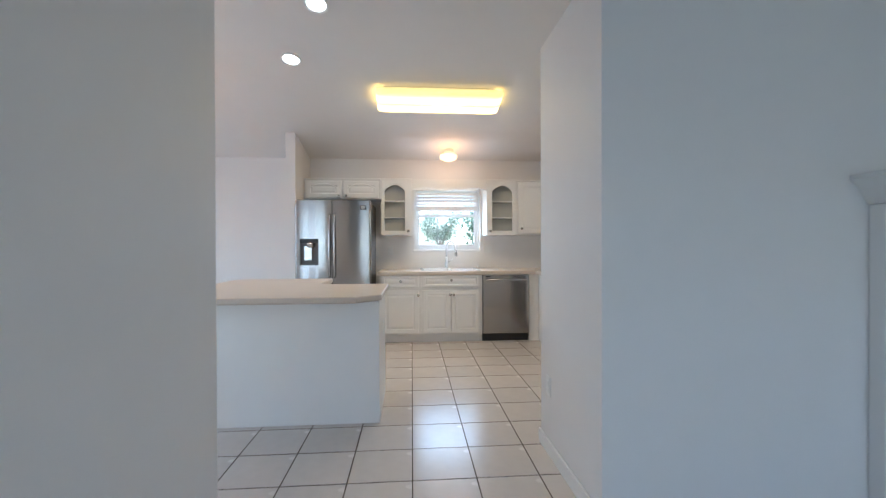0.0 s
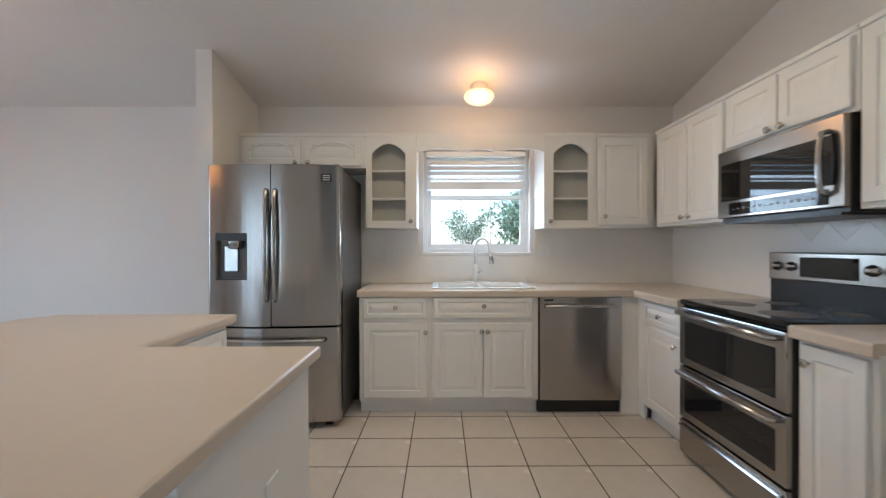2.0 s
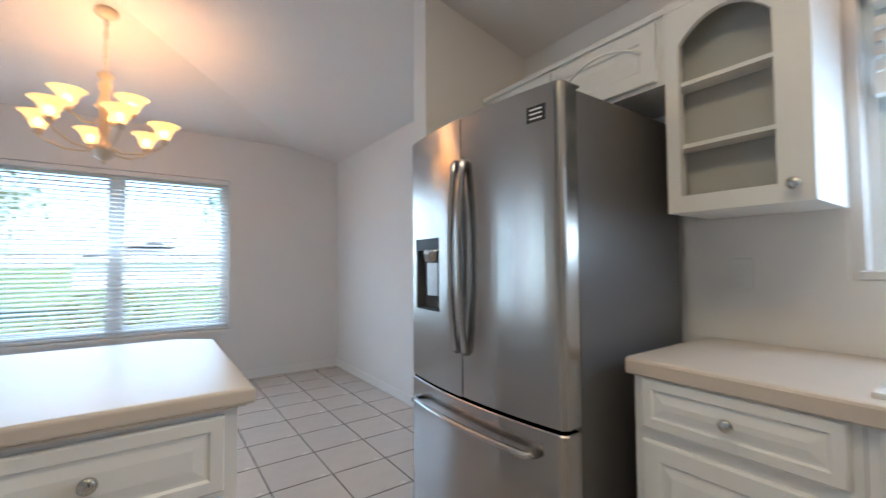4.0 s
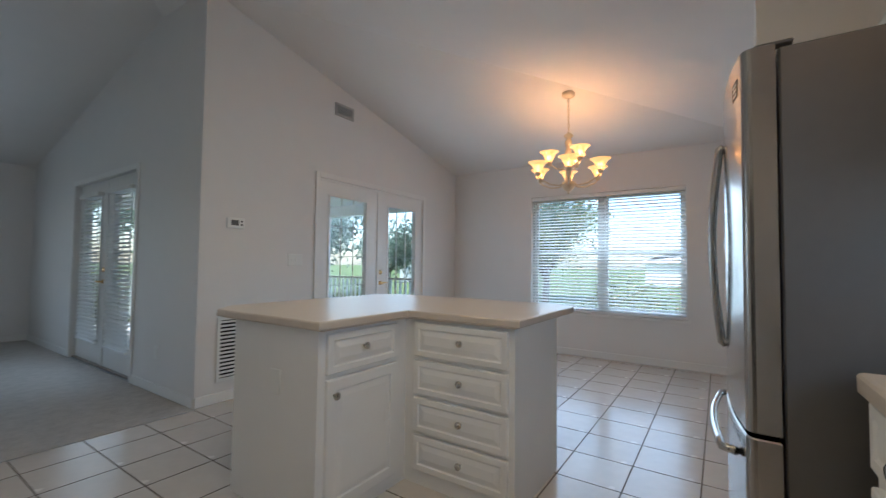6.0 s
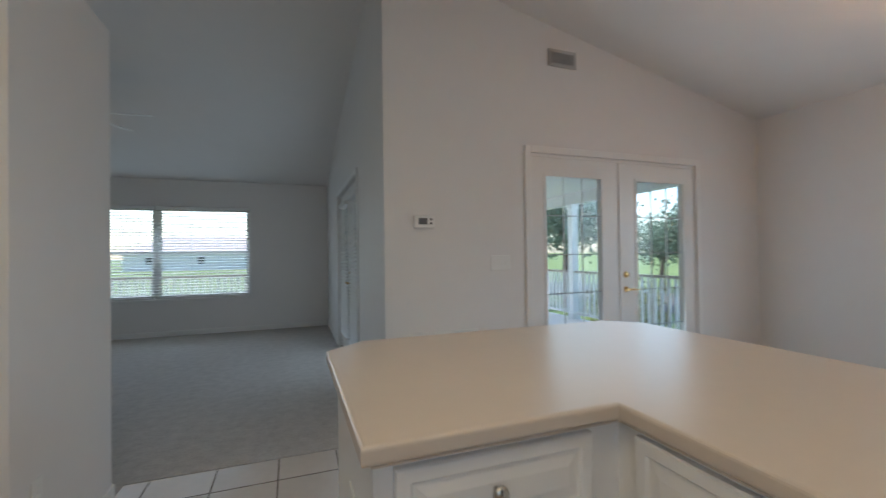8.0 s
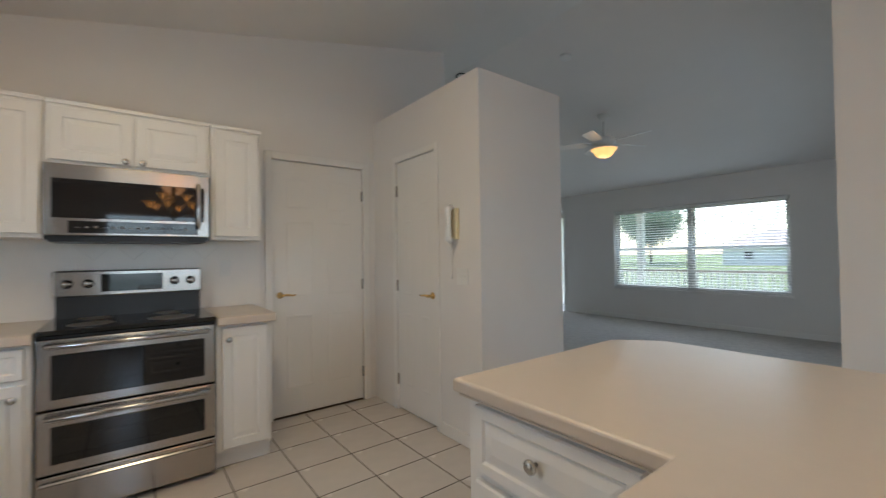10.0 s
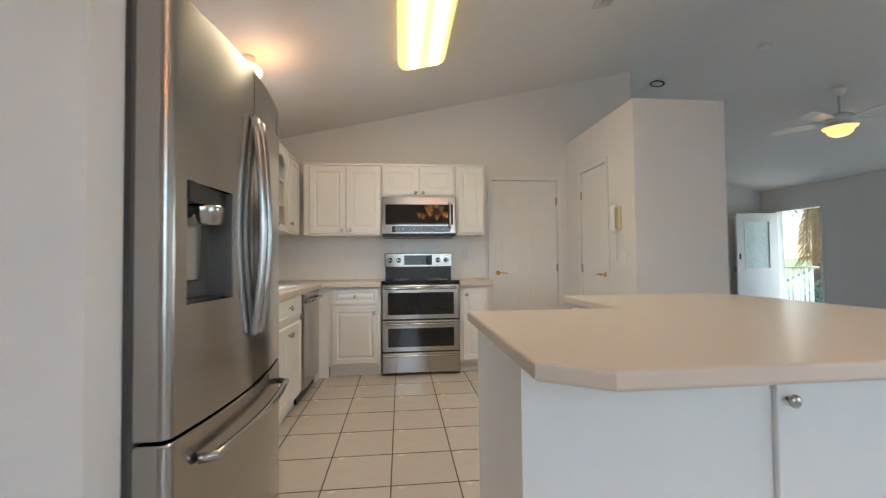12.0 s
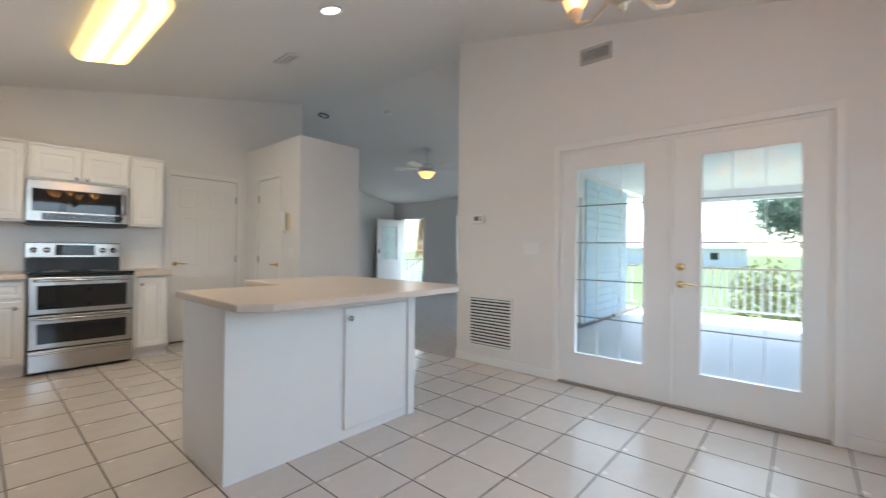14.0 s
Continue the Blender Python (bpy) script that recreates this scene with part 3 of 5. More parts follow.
def cooker():
    """Double-oven range. Front at y = 0, local x runs along the wall."""
    c = thing("range", pose(2.635, 4.945, 0, 0, 0, -90), "stainless steel double-oven range with a black glass hob", "range")
    w = 0.765
    part("body", cube(0.0, 0.0, 0.02, w, 0.59, 0.895), BLACK, c)
    part("hob", cube(0.0, -0.025, 0.895, w, 0.59, 0.922, bevel=0.005), BGLASS, c, "black ceramic glass hob")
    for x, y, r in ((0.2, 0.15, 0.10), (0.56, 0.15, 0.115), (0.2, 0.42, 0.08), (0.56, 0.42, 0.08)):
        part("burner_ring", lathe([(r, 0), (r, 0.0008), (r - 0.004, 0.0008)], 28, (x, y, 0.922)), FRSIDE, c)
    for nm, z0, z1 in (("upper_oven_door", 0.545, 0.88), ("lower_oven_door", 0.235, 0.535)):
        d = part(nm, cube(0.005, -0.03, z0, w - 0.005, 0.0, z1, bevel=0.006, seg=2), STEEL, c)
        part("oven_window", cube(0.06, -0.033, z0 + 0.045, w - 0.06, -0.0285, z1 - 0.075, bevel=0.003), BGLASS, d, "black oven glass")
        zz = z1 - 0.03
        part("handle", tube([(0.04, -0.02, zz), (0.045, -0.072, zz), (w / 2, -0.078, zz), (w - 0.045, -0.072, zz), (w - 0.04, -0.02, zz)], 0.012, 10), STEELH, d, "steel bar handle")
    d = part("storage_drawer", cube(0.005, -0.03, 0.03, w - 0.005, 0.0, 0.225, bevel=0.006, seg=2), STEEL, c)
    part("drawer_lip", cube(0.02, -0.05, 0.185, w - 0.02, -0.03, 0.20, bevel=0.006), STEELH, d)
    part("back_riser", cube(0.02, 0.50, 0.922, w - 0.02, 0.59, 1.045), BLACK, c)
    bp = part("control_panel", cube(0.01, 0.495, 1.045, w - 0.01, 0.59, 1.20, bevel=0.008, seg=2), STEEL, c)
    part("display", cube(0.225, 0.491, 1.07, 0.535, 0.496, 1.175), BGLASS, bp, "black glass control display")
    for x in (0.07, 0.165, 0.60, 0.69):
        k = lathe([(0.027, 0), (0.027, 0.006), (0.022, 0.008), (0.020, 0.026), (0.002, 0.028)], 18)
        bmesh.ops.rotate(k, verts=k.verts, matrix=Matrix.Rotation(radians(90), 3, "X"))
        bmesh.ops.translate(k, verts=k.verts, vec=(x, 0.495, 1.122))
        part("dial", k, STEELH, bp)
    return c


cooker()


def microwave():
    c = thing("microwave", pose(2.845, 4.945, 1.375, 0, 0, -90), "stainless steel over-range microwave with black glass door", "microwave")
    w, h = 0.765, 0.405
    part("body", cube(0.0, 0.02, 0.0, w, 0.375, h), BLACK, c)
    d = part("door", cube(0.0, -0.012, 0.02, w, 0.02, h, bevel=0.006, seg=2), STEEL, c)
    part("window", cube(0.035, -0.015, 0.115, 0.735, -0.011, 0.325, bevel=0.002), BGLASS, d, "black glass microwave window")
    part("control_strip", cube(0.10, -0.016, 0.035, 0.70, -0.011, 0.10, bevel=0.002), BGLASS, d)
    pts = [(0.70, -0.01, 0.075)] + [(0.70, -0.045 - 0.012 * math.sin(math.pi * k / 8), 0.09 + 0.245 * k / 8) for k in range(9)] + [(0.70, -0.01, 0.345)]
    for k in range(14):
        part("key_mark", cube(0.13 + 0.038 * k, -0.0168, 0.062, 0.148 + 0.038 * k, -0.0158, 0.068 + 0.004 * (k % 3)), FRSIDE, d)
    part("handle", tube(pts, 0.012, 10), STEELH, d, "vertical bowed steel handle")
    part("vent_grille", cube(0.02, 0.0, -0.012, w - 0.02, 0.36, 0.0), BLACK, c)
    return c


microwave()

# ---- trim ----
def skirting(name, x0, y0, x1, y1):
    return solid(name, cube(x0, y0, 0.0, x1, y1, 0.085, bevel=0.003), TRIM, "low white painted baseboard", "baseboard", kind="structure")


skirting("baseboard", XW, YD + 0.002, FDX[0] - 0.065, YD + 0.014)
skirting("baseboard", FDX[1] + 0.065, YD + 0.002, XL, YD + 0.014)
skirting("baseboard", XW + 0.002, YD + 0.016, XW + 0.014, YN - 0.016)
skirting("baseboard", XW, YN - 0.014, -0.522, YN - 0.002)
skirting("baseboard", -0.534, 5.385, -0.522, YN - 0.016)
skirting("baseboard", XL + 0.002, YS, XL + 0.014, LFD[0] - 0.065)
skirting("baseboard", XL + 0.002, LFD[1] + 0.065, XL + 0.014, YD)
skirting("baseboard", XL + 0.016, YS + 0.002, FRONT[0] - 0.08, YS + 0.014)
skirting("baseboard", XR - 0.014, YS, XR - 0.002, YB)
skirting("baseboard", PX - 0.014, PY0, PX - 0.002, PY1 + 0.012)
skirting("baseboard", PX, PY1 + 0.002, PDOOR[0] - 0.06, PY1 + 0.014)
skirting("baseboard", PX, PY0 - 0.014, XR - 0.016, PY0 - 0.002)


def casing(name, m, x0, x1, z1, w=0.055, t=0.015):
    """Door casing in a local frame: the wall face is y = 0, the room lies at negative y."""
    c = thing(name, m, "white painted door casing", "door casing", kind="structure")
    part("jamb", cube(x0 - w, -t, 0, x0, -0.001, z1 + w, bevel=0.003), TRIM, c)
    part("jamb", cube(x1, -t, 0, x1 + w, -0.001, z1 + w, bevel=0.003), TRIM, c)
    part("head", cube(x0, -t, z1, x1, -0.001, z1 + w, bevel=0.003), TRIM, c)
    return c


SOUTHM = pose(0, YD, 0, 0, 0, 180)
WESTL = pose(XL, 0, 0, 0, 0, 90)
casing("trim_dining_doors", SOUTHM, -FDX[1], -FDX[0], 2.06)
casing("trim_living_doors", WESTL, LFD[0], LFD[1], 2.06)
casing("trim_front_door", pose(0, YS, 0, 0, 0, 180), -FRONT[1], -FRONT[0], 2.06)
casing("trim_garage_door", pose(XE, 0, 0, 0, 0, -90), -GAR[1], -GAR[0], 2.04)
casing("trim_pantry_door", pose(0, PY1, 0, 0, 0, 180), -PDOOR[1], -PDOOR[0], 2.04, 0.045, 0.010)


def lever(owner, x, y, z, way=1):
    """Brass lever on a round rose, on a face at y with the room at negative y."""
    r = lathe([(0.026, 0), (0.026, 0.006), (0.012, 0.012), (0.010, 0.045), (0.012, 0.05), (0.002, 0.052)], 16)
    bmesh.ops.rotate(r, verts=r.verts, matrix=Matrix.Rotation(radians(90), 3, "X"))
    bmesh.ops.translate(r, verts=r.verts, vec=(x, y, z))
    tube([(x, y - 0.045, z), (x + way * 0.04, y - 0.05, z + 0.004), (x + way * 0.085, y - 0.045, z - 0.003), (x + way * 0.11, y - 0.042, z)], [0.009, 0.008, 0.007, 0.005], 10, r)
    return part("door_handle", r, BRASS, owner, "brass lever handle")


def plain_door(name, m, x0, x1, z1, knob_x, way, hinge_x, label):
    d = thing(name, m, label, "door", kind="structure")
    part("leaf", cube(x0 + 0.003, 0.012, 0.012, x1 - 0.003, 0.05, z1 - 0.004, bevel=0.003), TRIM, d)
    # Added dark sheet behind the leaf; draws the shade in the gaps around it.
    part("gap_shade_sheet", cube(x0, 0.052, 0.0, x1, 0.07, z1), GAPSHADE, d)
    wide = (x1 - x0 - 0.34) / 2
    for c0 in (x0 + 0.11, x1 - 0.11 - wide):
        for p0, p1 in ((0.22, 0.80), (0.95, 1.55), (1.66, 1.90)):
            bm = loft([(c0 + i, p0 + i, c0 + wide - i, p1 - i, y) for i, y in ((0, 0.0118), (0.006, 0.0095), (0.014, 0.0095), (0.03, 0.0114), (0.031, 0.0114))], 0.0125)
            part("door_panel", bm, TRIM, d)
    lever(d, knob_x, 0.012, 0.965, way)
    for z in (0.25, 1.02, 1.80):
        part("hinge", cube(hinge_x - 0.012, -0.004, z - 0.045, hinge_x + 0.012, 0.012, z + 0.045, bevel=0.003), STEELH, d)
    return d


plain_door("door_garage", pose(XE, 0, 0, 0, 0, -90), -GAR[1], -GAR[0], 2.04, -GAR[1] + 0.06, 1, -GAR[0] - 0.004, "closed white six-panel door with a brass lever handle")
plain_door("door_pantry", pose(0, PY1, 0, 0, 0, 180), -PDOOR[1], -PDOOR[0], 2.04, -PDOOR[0] - 0.06, -1, -PDOOR[1] + 0.004, "closed white six-panel pantry door with brass lever")


def grid_glass(owner, x0, x1, z0, z1, y, cols, rows, bar=0.012, frame=None):
    g = part("pane", cube(x0, y - 0.003, z0, x1, y + 0.003, z1), PANE, owner, "clear glass pane")
    g.visible_shadow = False
    for k in range(1, cols):
        x = x0 + (x1 - x0) * k / cols
        part("muntin", cube(x - bar / 2, y - 0.007, z0, x + bar / 2, y + 0.007, z1), frame or VINYL, owner)
    for k in range(1, rows):
        z = z0 + (z1 - z0) * k / rows
        part("muntin", cube(x0, y - 0.006, z - bar / 2, x1, y + 0.006, z + bar / 2), frame or VINYL, owner)


def ring(x0, z0, x1, z1, w, y0, y1, bevel=0.0, sill=0.0):
    """A rectangular frame with rails of width w."""
    bm = bmesh.new()
    for a in ((x0, y0, z0, x0 + w, y1, z1), (x1 - w, y0, z0, x1, y1, z1), (x0 + w, y0, z1 - w, x1 - w, y1, z1), (x0 + w, y0, z0, x1 - w, y1, z0 + (sill or w))):
        box(bm, *a)
    return bm


def slats(owner, x0, x1, z0, z1, y, pitch, depth, tilt, name="slat"):
    """Horizontal blind slats, tilted in degrees, sharing one mesh."""
    bm = bmesh.new()
    c, s = math.cos(radians(tilt)), math.sin(radians(tilt))
    pts = [(-depth / 2, 0.0), (0.0, 0.0035), (depth / 2, 0.0), (depth / 2, -0.002), (0.0, 0.0012), (-depth / 2, -0.002)]
    pts = [(a * c - b * s, a * s + b * c) for a, b in pts]
    lo, hi = [bm.verts.new((x0, a, b)) for a, b in pts], [bm.verts.new((x1, a, b)) for a, b in pts]
    bm.faces.new(lo)
    bm.faces.new(hi[::-1])
    for i in range(6):
        bm.faces.new((lo[i], hi[i], hi[(i + 1) % 6], lo[(i + 1) % 6]))
    me = to_mesh(bm, name, SLAT)
    z = z0
    while z < z1:
        share(name, me, owner, (0, y, z))
        z += pitch
    return me


def blind(m, x0, x1, z0, z1, y, pitch, depth, tilt, cords, label, head=0.045, tail=0.022):
    b = thing("window_blind", m, label, "blind", "window blinds")
    part("headrail", cube(x0, y - 0.028, z1 - head, x1, y + 0.028, z1, bevel=0.003), SLAT, b)
    part("bottom_rail", cube(x0, y - depth / 2, z0, x1, y + depth / 2, z0 + tail, bevel=0.003), SLAT, b)
    slats(b, x0 + 0.004, x1 - 0.004, z0 + tail + pitch * 0.7, z1 - head - 0.01, y, pitch, depth, tilt)
    for cx in cords:
        for yy in (y - depth / 2 - 0.001, y + depth / 2 + 0.001):
            part("cord", tube([(cx, yy, z0 + 0.01), (cx, yy, z1 - head)], 0.0012, 5), PLASTIC, b)
    return b


def french(name, m, x0, x1, handle_leaf, label, recess, blinds=False):
    """A pair of glazed doors, each with one gridded pane, in a local frame with the wall face at y = 0."""
    d = thing(name, m, label, "french door", kind="structure")
    mid = (x0 + x1) / 2
    for i, (a, b) in enumerate(((x0 + 0.02, mid - 0.004), (mid + 0.004, x1 - 0.02))):
        wa, wb = (0.128, 0.19) if i == 0 else (0.19, 0.128)
        bm = bmesh.new()
        for q in ((a, 0.02, a + wa, 2.035), (b - wb, 0.02, b, 2.035), (a + wa, 1.885, b - wb, 2.035), (a + wa, 0.02, b - wb, 0.28)):
            box(bm, q[0], recess, q[1], q[2], recess + 0.044, q[3])
        leaf = part("leaf", bm, TRIM, d, "white glazed door leaf")
        g0, g1, z0, z1 = a + wa, b - wb, 0.28, 1.885
        part("glazing_bead", ring(g0 - 0.018, z0 - 0.018, g1 + 0.018, z1 + 0.018, 0.02, recess - 0.008, recess + 0.052), TRIM, leaf)
        pane = part("pane", cube(g0, recess + 0.018, z0, g1, recess + 0.024, z1), PANE, leaf, "clear glass pane")
        pane.visible_shadow = False
        for k in (1, 2):
            x = g0 + (g1 - g0) * k / 3
            part("muntin", cube(x - 0.002, recess + 0.014, z0, x + 0.002, recess + 0.028, z1), VINYL, leaf)
        for k in range(1, 5):
            z = z0 + (z1 - z0) * k / 5
            part("muntin", cube(g0, recess + 0.012, z - 0.004, g1, recess + 0.030, z + 0.004), GRILLE, leaf)
        if i == handle_leaf:
            kx = (b - 0.06) if i == 0 else (a + 0.06)
            lever(leaf, kx, recess, 0.93, -1 if i == 0 else 1)
            r = lathe([(0.028, 0), (0.028, 0.008), (0.02, 0.014), (0.002, 0.016)], 16)
            bmesh.ops.rotate(r, verts=r.verts, matrix=Matrix.Rotation(radians(90), 3, "X"))
            bmesh.ops.translate(r, verts=r.verts, vec=(kx, recess, 1.06))
            part("deadbolt", r, BRASS, leaf, "round brass deadbolt")
    part("astragal", cube(mid - 0.014, recess - 0.012, 0.02, mid + 0.014, recess, 2.035, bevel=0.003), TRIM, d)
    bm = bmesh.new()
    box(bm, x0 + 0.0004, recess - 0.004, 0.0, x0 + 0.019, 0.149, 2.0596)
    box(bm, x1 - 0.019, recess - 0.004, 0.0, x1 - 0.0004, 0.149, 2.0596)
    box(bm, x0 + 0.0195, recess - 0.004, 2.0362, x1 - 0.0195, 0.149, 2.0596)
    part("jamb", bm, TRIM, d)
    part("threshold", cube(x0, recess - 0.03, 0.0, x1, 0.149, 0.018, bevel=0.004), THRESH, d)
    return d


french("door_dining_porch", SOUTHM, -FDX[1], -FDX[0], 1, "pair of white gridded glass doors to the porch", 0.012)
french("door_living_porch", WESTL, LFD[0], LFD[1], 0, "pair of white glass doors covered by blinds", 0.05)
mid = (LFD[0] + LFD[1]) / 2
for a, b in ((LFD[0] + 0.15, mid - 0.13), (mid + 0.13, LFD[1] - 0.15)):
    blind(WESTL, a, b, 0.24, 1.93, 0.02, 0.042, 0.045, 30, (a + 0.08, b - 0.08), "white slatted blind hung on a glass door")


def window(name, m, x0, x1, z0, z1, units, label, cols=0, y=0.07, lip=0.03, meet=0.5):
    """Single-hung vinyl units side by side in an opening of the wall; the wall face is y = 0."""
    d = thing(name, m, label, "window", kind="structure")
    f = part("window_frame", ring(x0, z0, x1, z1, 0.035, y, y + 0.07), VINYL, d)
    zm = z0 + (z1 - z0) * meet
    for u in range(units):
        a, b = x0 + 0.035 + (x1 - x0 - 0.07) * u / units, x0 + 0.035 + (x1 - x0 - 0.07) * (u + 1) / units
        if u:
            part("mullion", cube(a - 0.03, y - 0.005, z0 + 0.035, a + 0.03, y + 0.07, z1 - 0.035), VINYL, d)
        a, b = a + (0.03 if u else 0), b - (0.03 if u < units - 1 else 0)
        for nm, lo, hi, yy in (("lower_sash", z0 + 0.036, zm + 0.02, y + 0.008), ("upper_sash", zm - 0.02, z1 - 0.036, y + 0.038)):
            s = part(nm, ring(a + 0.001, lo, b - 0.001, hi, 0.035, yy, yy + 0.028), VINYL, d)
            p = part("pane", cube(a + 0.036, yy + 0.011, lo + 0.035, b - 0.036, yy + 0.017, hi - 0.035), PANE, s, "clear glass pane")
            p.visible_shadow = False
            for k in range(1, cols):
                x = a + 0.036 + (b - a - 0.072) * k / cols
                part("muntin", cube(x - 0.003, yy + 0.008, lo + 0.035, x + 0.003, yy + 0.02, hi - 0.035), GRILLE, s)
            if cols:
                z = (lo + hi) / 2
                part("muntin", cube(a + 0.036, yy + 0.009, z - 0.004, b - 0.036, yy + 0.019, z + 0.004), GRILLE, s)
    part("window_sill", cube(x0 - lip, -lip, z0 - 0.03, x1 + lip, y, z0 - 0.001, bevel=0.003), TRIM, d)
    return d


NORTHM = pose(0, YN, 0)
WESTM = pose(XW, 0, 0, 0, 0, 90)
LSM = pose(0, YS, 0, 0, 0, 180)
window("window_kitchen", NORTHM, *KWIN[:2], *KWIN[2:], 1, "white vinyl single-hung window over the sink", cols=3, lip=0.012, meet=0.545)
window("window_dining", WESTM, *DWIN[:2], *DWIN[2:], 2, "wide white vinyl window with two sashes")
window("window_living", LSM, -LWIN[1], -LWIN[0], *LWIN[2:], 2, "wide white vinyl window of the living room", cols=3)
blind(NORTHM, KWIN[0] + 0.03, KWIN[1] - 0.035, 1.735, 2.07, 0.03, 0.046, 0.05, 60, (1.17, 1.82), "white wooden blind drawn half up", tail=0.07)
blind(WESTM, DWIN[0] + 0.01, DWIN[1] - 0.01, DWIN[2] + 0.005, DWIN[3] - 0.005, 0.03, 0.040, 0.048, 24, (3.3, 4.0, 4.75), "white slatted blind lowered with open slats")
lm = -(LWIN[0] + LWIN[1]) / 2
blind(LSM, -LWIN[1] + 0.01, lm - 0.008, LWIN[2] + 0.005, LWIN[3] - 0.005, 0.03, 0.044, 0.048, 20, (-4.1, -3.2), "white slatted blind lowered with open slats")
blind(LSM, lm + 0.008, -LWIN[0] - 0.01, LWIN[2] + 0.005, LWIN[3] - 0.005, 0.03, 0.044, 0.048, 20, (-2.7, -1.8), "white slatted blind lowered with open slats")


def front_door():
    """Front door, opened inwards along the east wall."""
    d = thing("door_front", pose(FRONT[1] - 0.02, YS + 0.02, 0, 0, 0, 84), "open white front door with leaded oval-pattern glass", "door", kind="structure")
    w = 0.86
    leaf = part("leaf", ring(0.0, 0.015, w, 2.03, 0.17, -0.022, 0.022, sill=0.86), TRIM, d)
    part("glazing_bead", ring(0.155, 0.86, w - 0.155, 1.875, 0.028, -0.03, 0.03), TRIM, d)
    part("leaded_glass", cube(0.183, -0.004, 0.888, w - 0.183, 0.004, 1.847), material("frosted_glass", (0.62, 0.70, 0.68), 0.25, grain=0.2, scale=16, bump=0.6, bump_scale=30), d, "frosted leaded glass")
    for k in range(3):
        pts = [(w / 2 + 0.10 * math.sin(a) * (1 - 0.2 * k), -0.008, 1.37 + (0.34 - 0.11 * k) * math.cos(a)) for a in [2 * math.pi * i / 20 for i in range(21)]]
        part("leading", tube(pts, 0.003, 5), STEELH, d)
    for k in (0.05, 0.32):
        part("lower_panel", raised(0.10 + k, 0.20, 0.36 + k, 0.76, 0.03, -0.030), TRIM, d)
    part("lock", lathe([(0.03, -0.06), (0.03, 0.06)], 14, (w - 0.06, 0, 1.13)), BLACK, d)
    part("door_handle", tube([(w - 0.06, -0.03, 0.98), (w - 0.06, -0.075, 0.98), (w - 0.17, -0.075, 0.98)], 0.012, 8), BLACK, d)
    part("lock_box", cube(w - 0.10, -0.10, 0.80, w - 0.03, -0.06, 0.92, bevel=0.01), BLACK, d)
    return d


front_door()

# ---- fittings on the walls ----
sp = thing("backsplash", pose(0, 0, 0), "pale glazed backsplash behind the worktops", "backsplash", kind="structure")
part("panel", cube(0.50, YN - 0.008, 0.916, KWIN[0] - 0.04, YN - 0.001, UB), SPLASH, sp)
part("panel", cube(KWIN[1] + 0.04, YN - 0.008, 0.916, XE - 0.009, YN - 0.001, UB), SPLASH, sp)
part("panel", cube(KWIN[0] - 0.04, YN - 0.008, 0.916, KWIN[1] + 0.04, YN - 0.001, KWIN[2] - 0.032), SPLASH, sp)
part("panel", cube(XE - 0.008, 3.79, 0.916, XE - 0.001, YN - 0.001, UB), SPLASH, sp)
for k in range(4):
    y0 = 4.86 - 0.20 * k
    for a, b in (((y0, 1.36), (y0 - 0.10, 1.26)), ((y0 - 0.10, 1.26), (y0 - 0.20, 1.36))):
        part("joint", tube([(XE - 0.009, a[0], a[1]), (XE - 0.009, b[0], b[1])], 0.0012, 4), GROUTW, sp)


def plate(name, m, w, h, kind_label, cat, toggles):
    """A wall plate facing negative y of its frame."""
    p = thing(name, m, kind_label, cat)
    part("plate", cube(-w / 2, -0.007, -h / 2, w / 2, -0.001, h / 2, bevel=0.002), PLASTIC, p)
    for x, z, a, b in toggles:
        part("insert", cube(x - a / 2, -0.011, z - b / 2, x + a / 2, -0.007, z + b / 2, bevel=0.001), PLASTIC, p)
    return p


OUT = [(0, 0.02, 0.03, 0.026), (0, -0.02, 0.03, 0.026)]
plate("wall_outlet", pose(0.70, YN - 0.008, 1.17), 0.07, 0.115, "white electrical outlet on the backsplash", "outlet", OUT)
plate("wall_outlet", pose(2.08, YN - 0.008, 1.19), 0.115, 0.115, "white double switch plate on the backsplash", "switch", [(-0.025, 0, 0.02, 0.05), (0.025, 0, 0.02, 0.05)])
plate("wall_outlet", pose(XE - 0.008, 4.03, 1.19, 0, 0, -90), 0.07, 0.115, "white electrical outlet on the backsplash", "outlet", OUT)
plate("light_switch", pose(-0.59, YD, 1.19, 0, 0, 180), 0.165, 0.115, "white triple light switch plate", "switch", [(-0.046, 0, 0.012, 0.026), (0, 0, 0.012, 0.026), (0.046, 0, 0.012, 0.026)])
plate("light_switch", pose(PX, 2.66, 0.40, 0, 0, -90), 0.07, 0.115, "white outlet low on the pantry wall", "outlet", OUT)
plate("light_switch", pose(1.99, PY1, 1.12, 0, 0, 180), 0.115, 0.115, "white double light switch plate below the phone", "switch", [(-0.023, 0, 0.012, 0.026), (0.023, 0, 0.012, 0.026)])
plate("wall_outlet", pose(XL, 1.1, 0.36, 0, 0, 90), 0.07, 0.115, "white outlet low on the living-room wall", "outlet", OUT)

th = thing("thermostat", pose(0.025, YD, 1.495, 0, 0, 180), "white wall thermostat with a dark display", "thermostat")
part("case", cube(-0.075, -0.03, -0.045, 0.075, -0.001, 0.045, bevel=0.006, seg=2), PLASTIC, th)
part("display", cube(-0.045, -0.032, -0.02, 0.02, -0.0295, 0.025), FRSIDE, th)
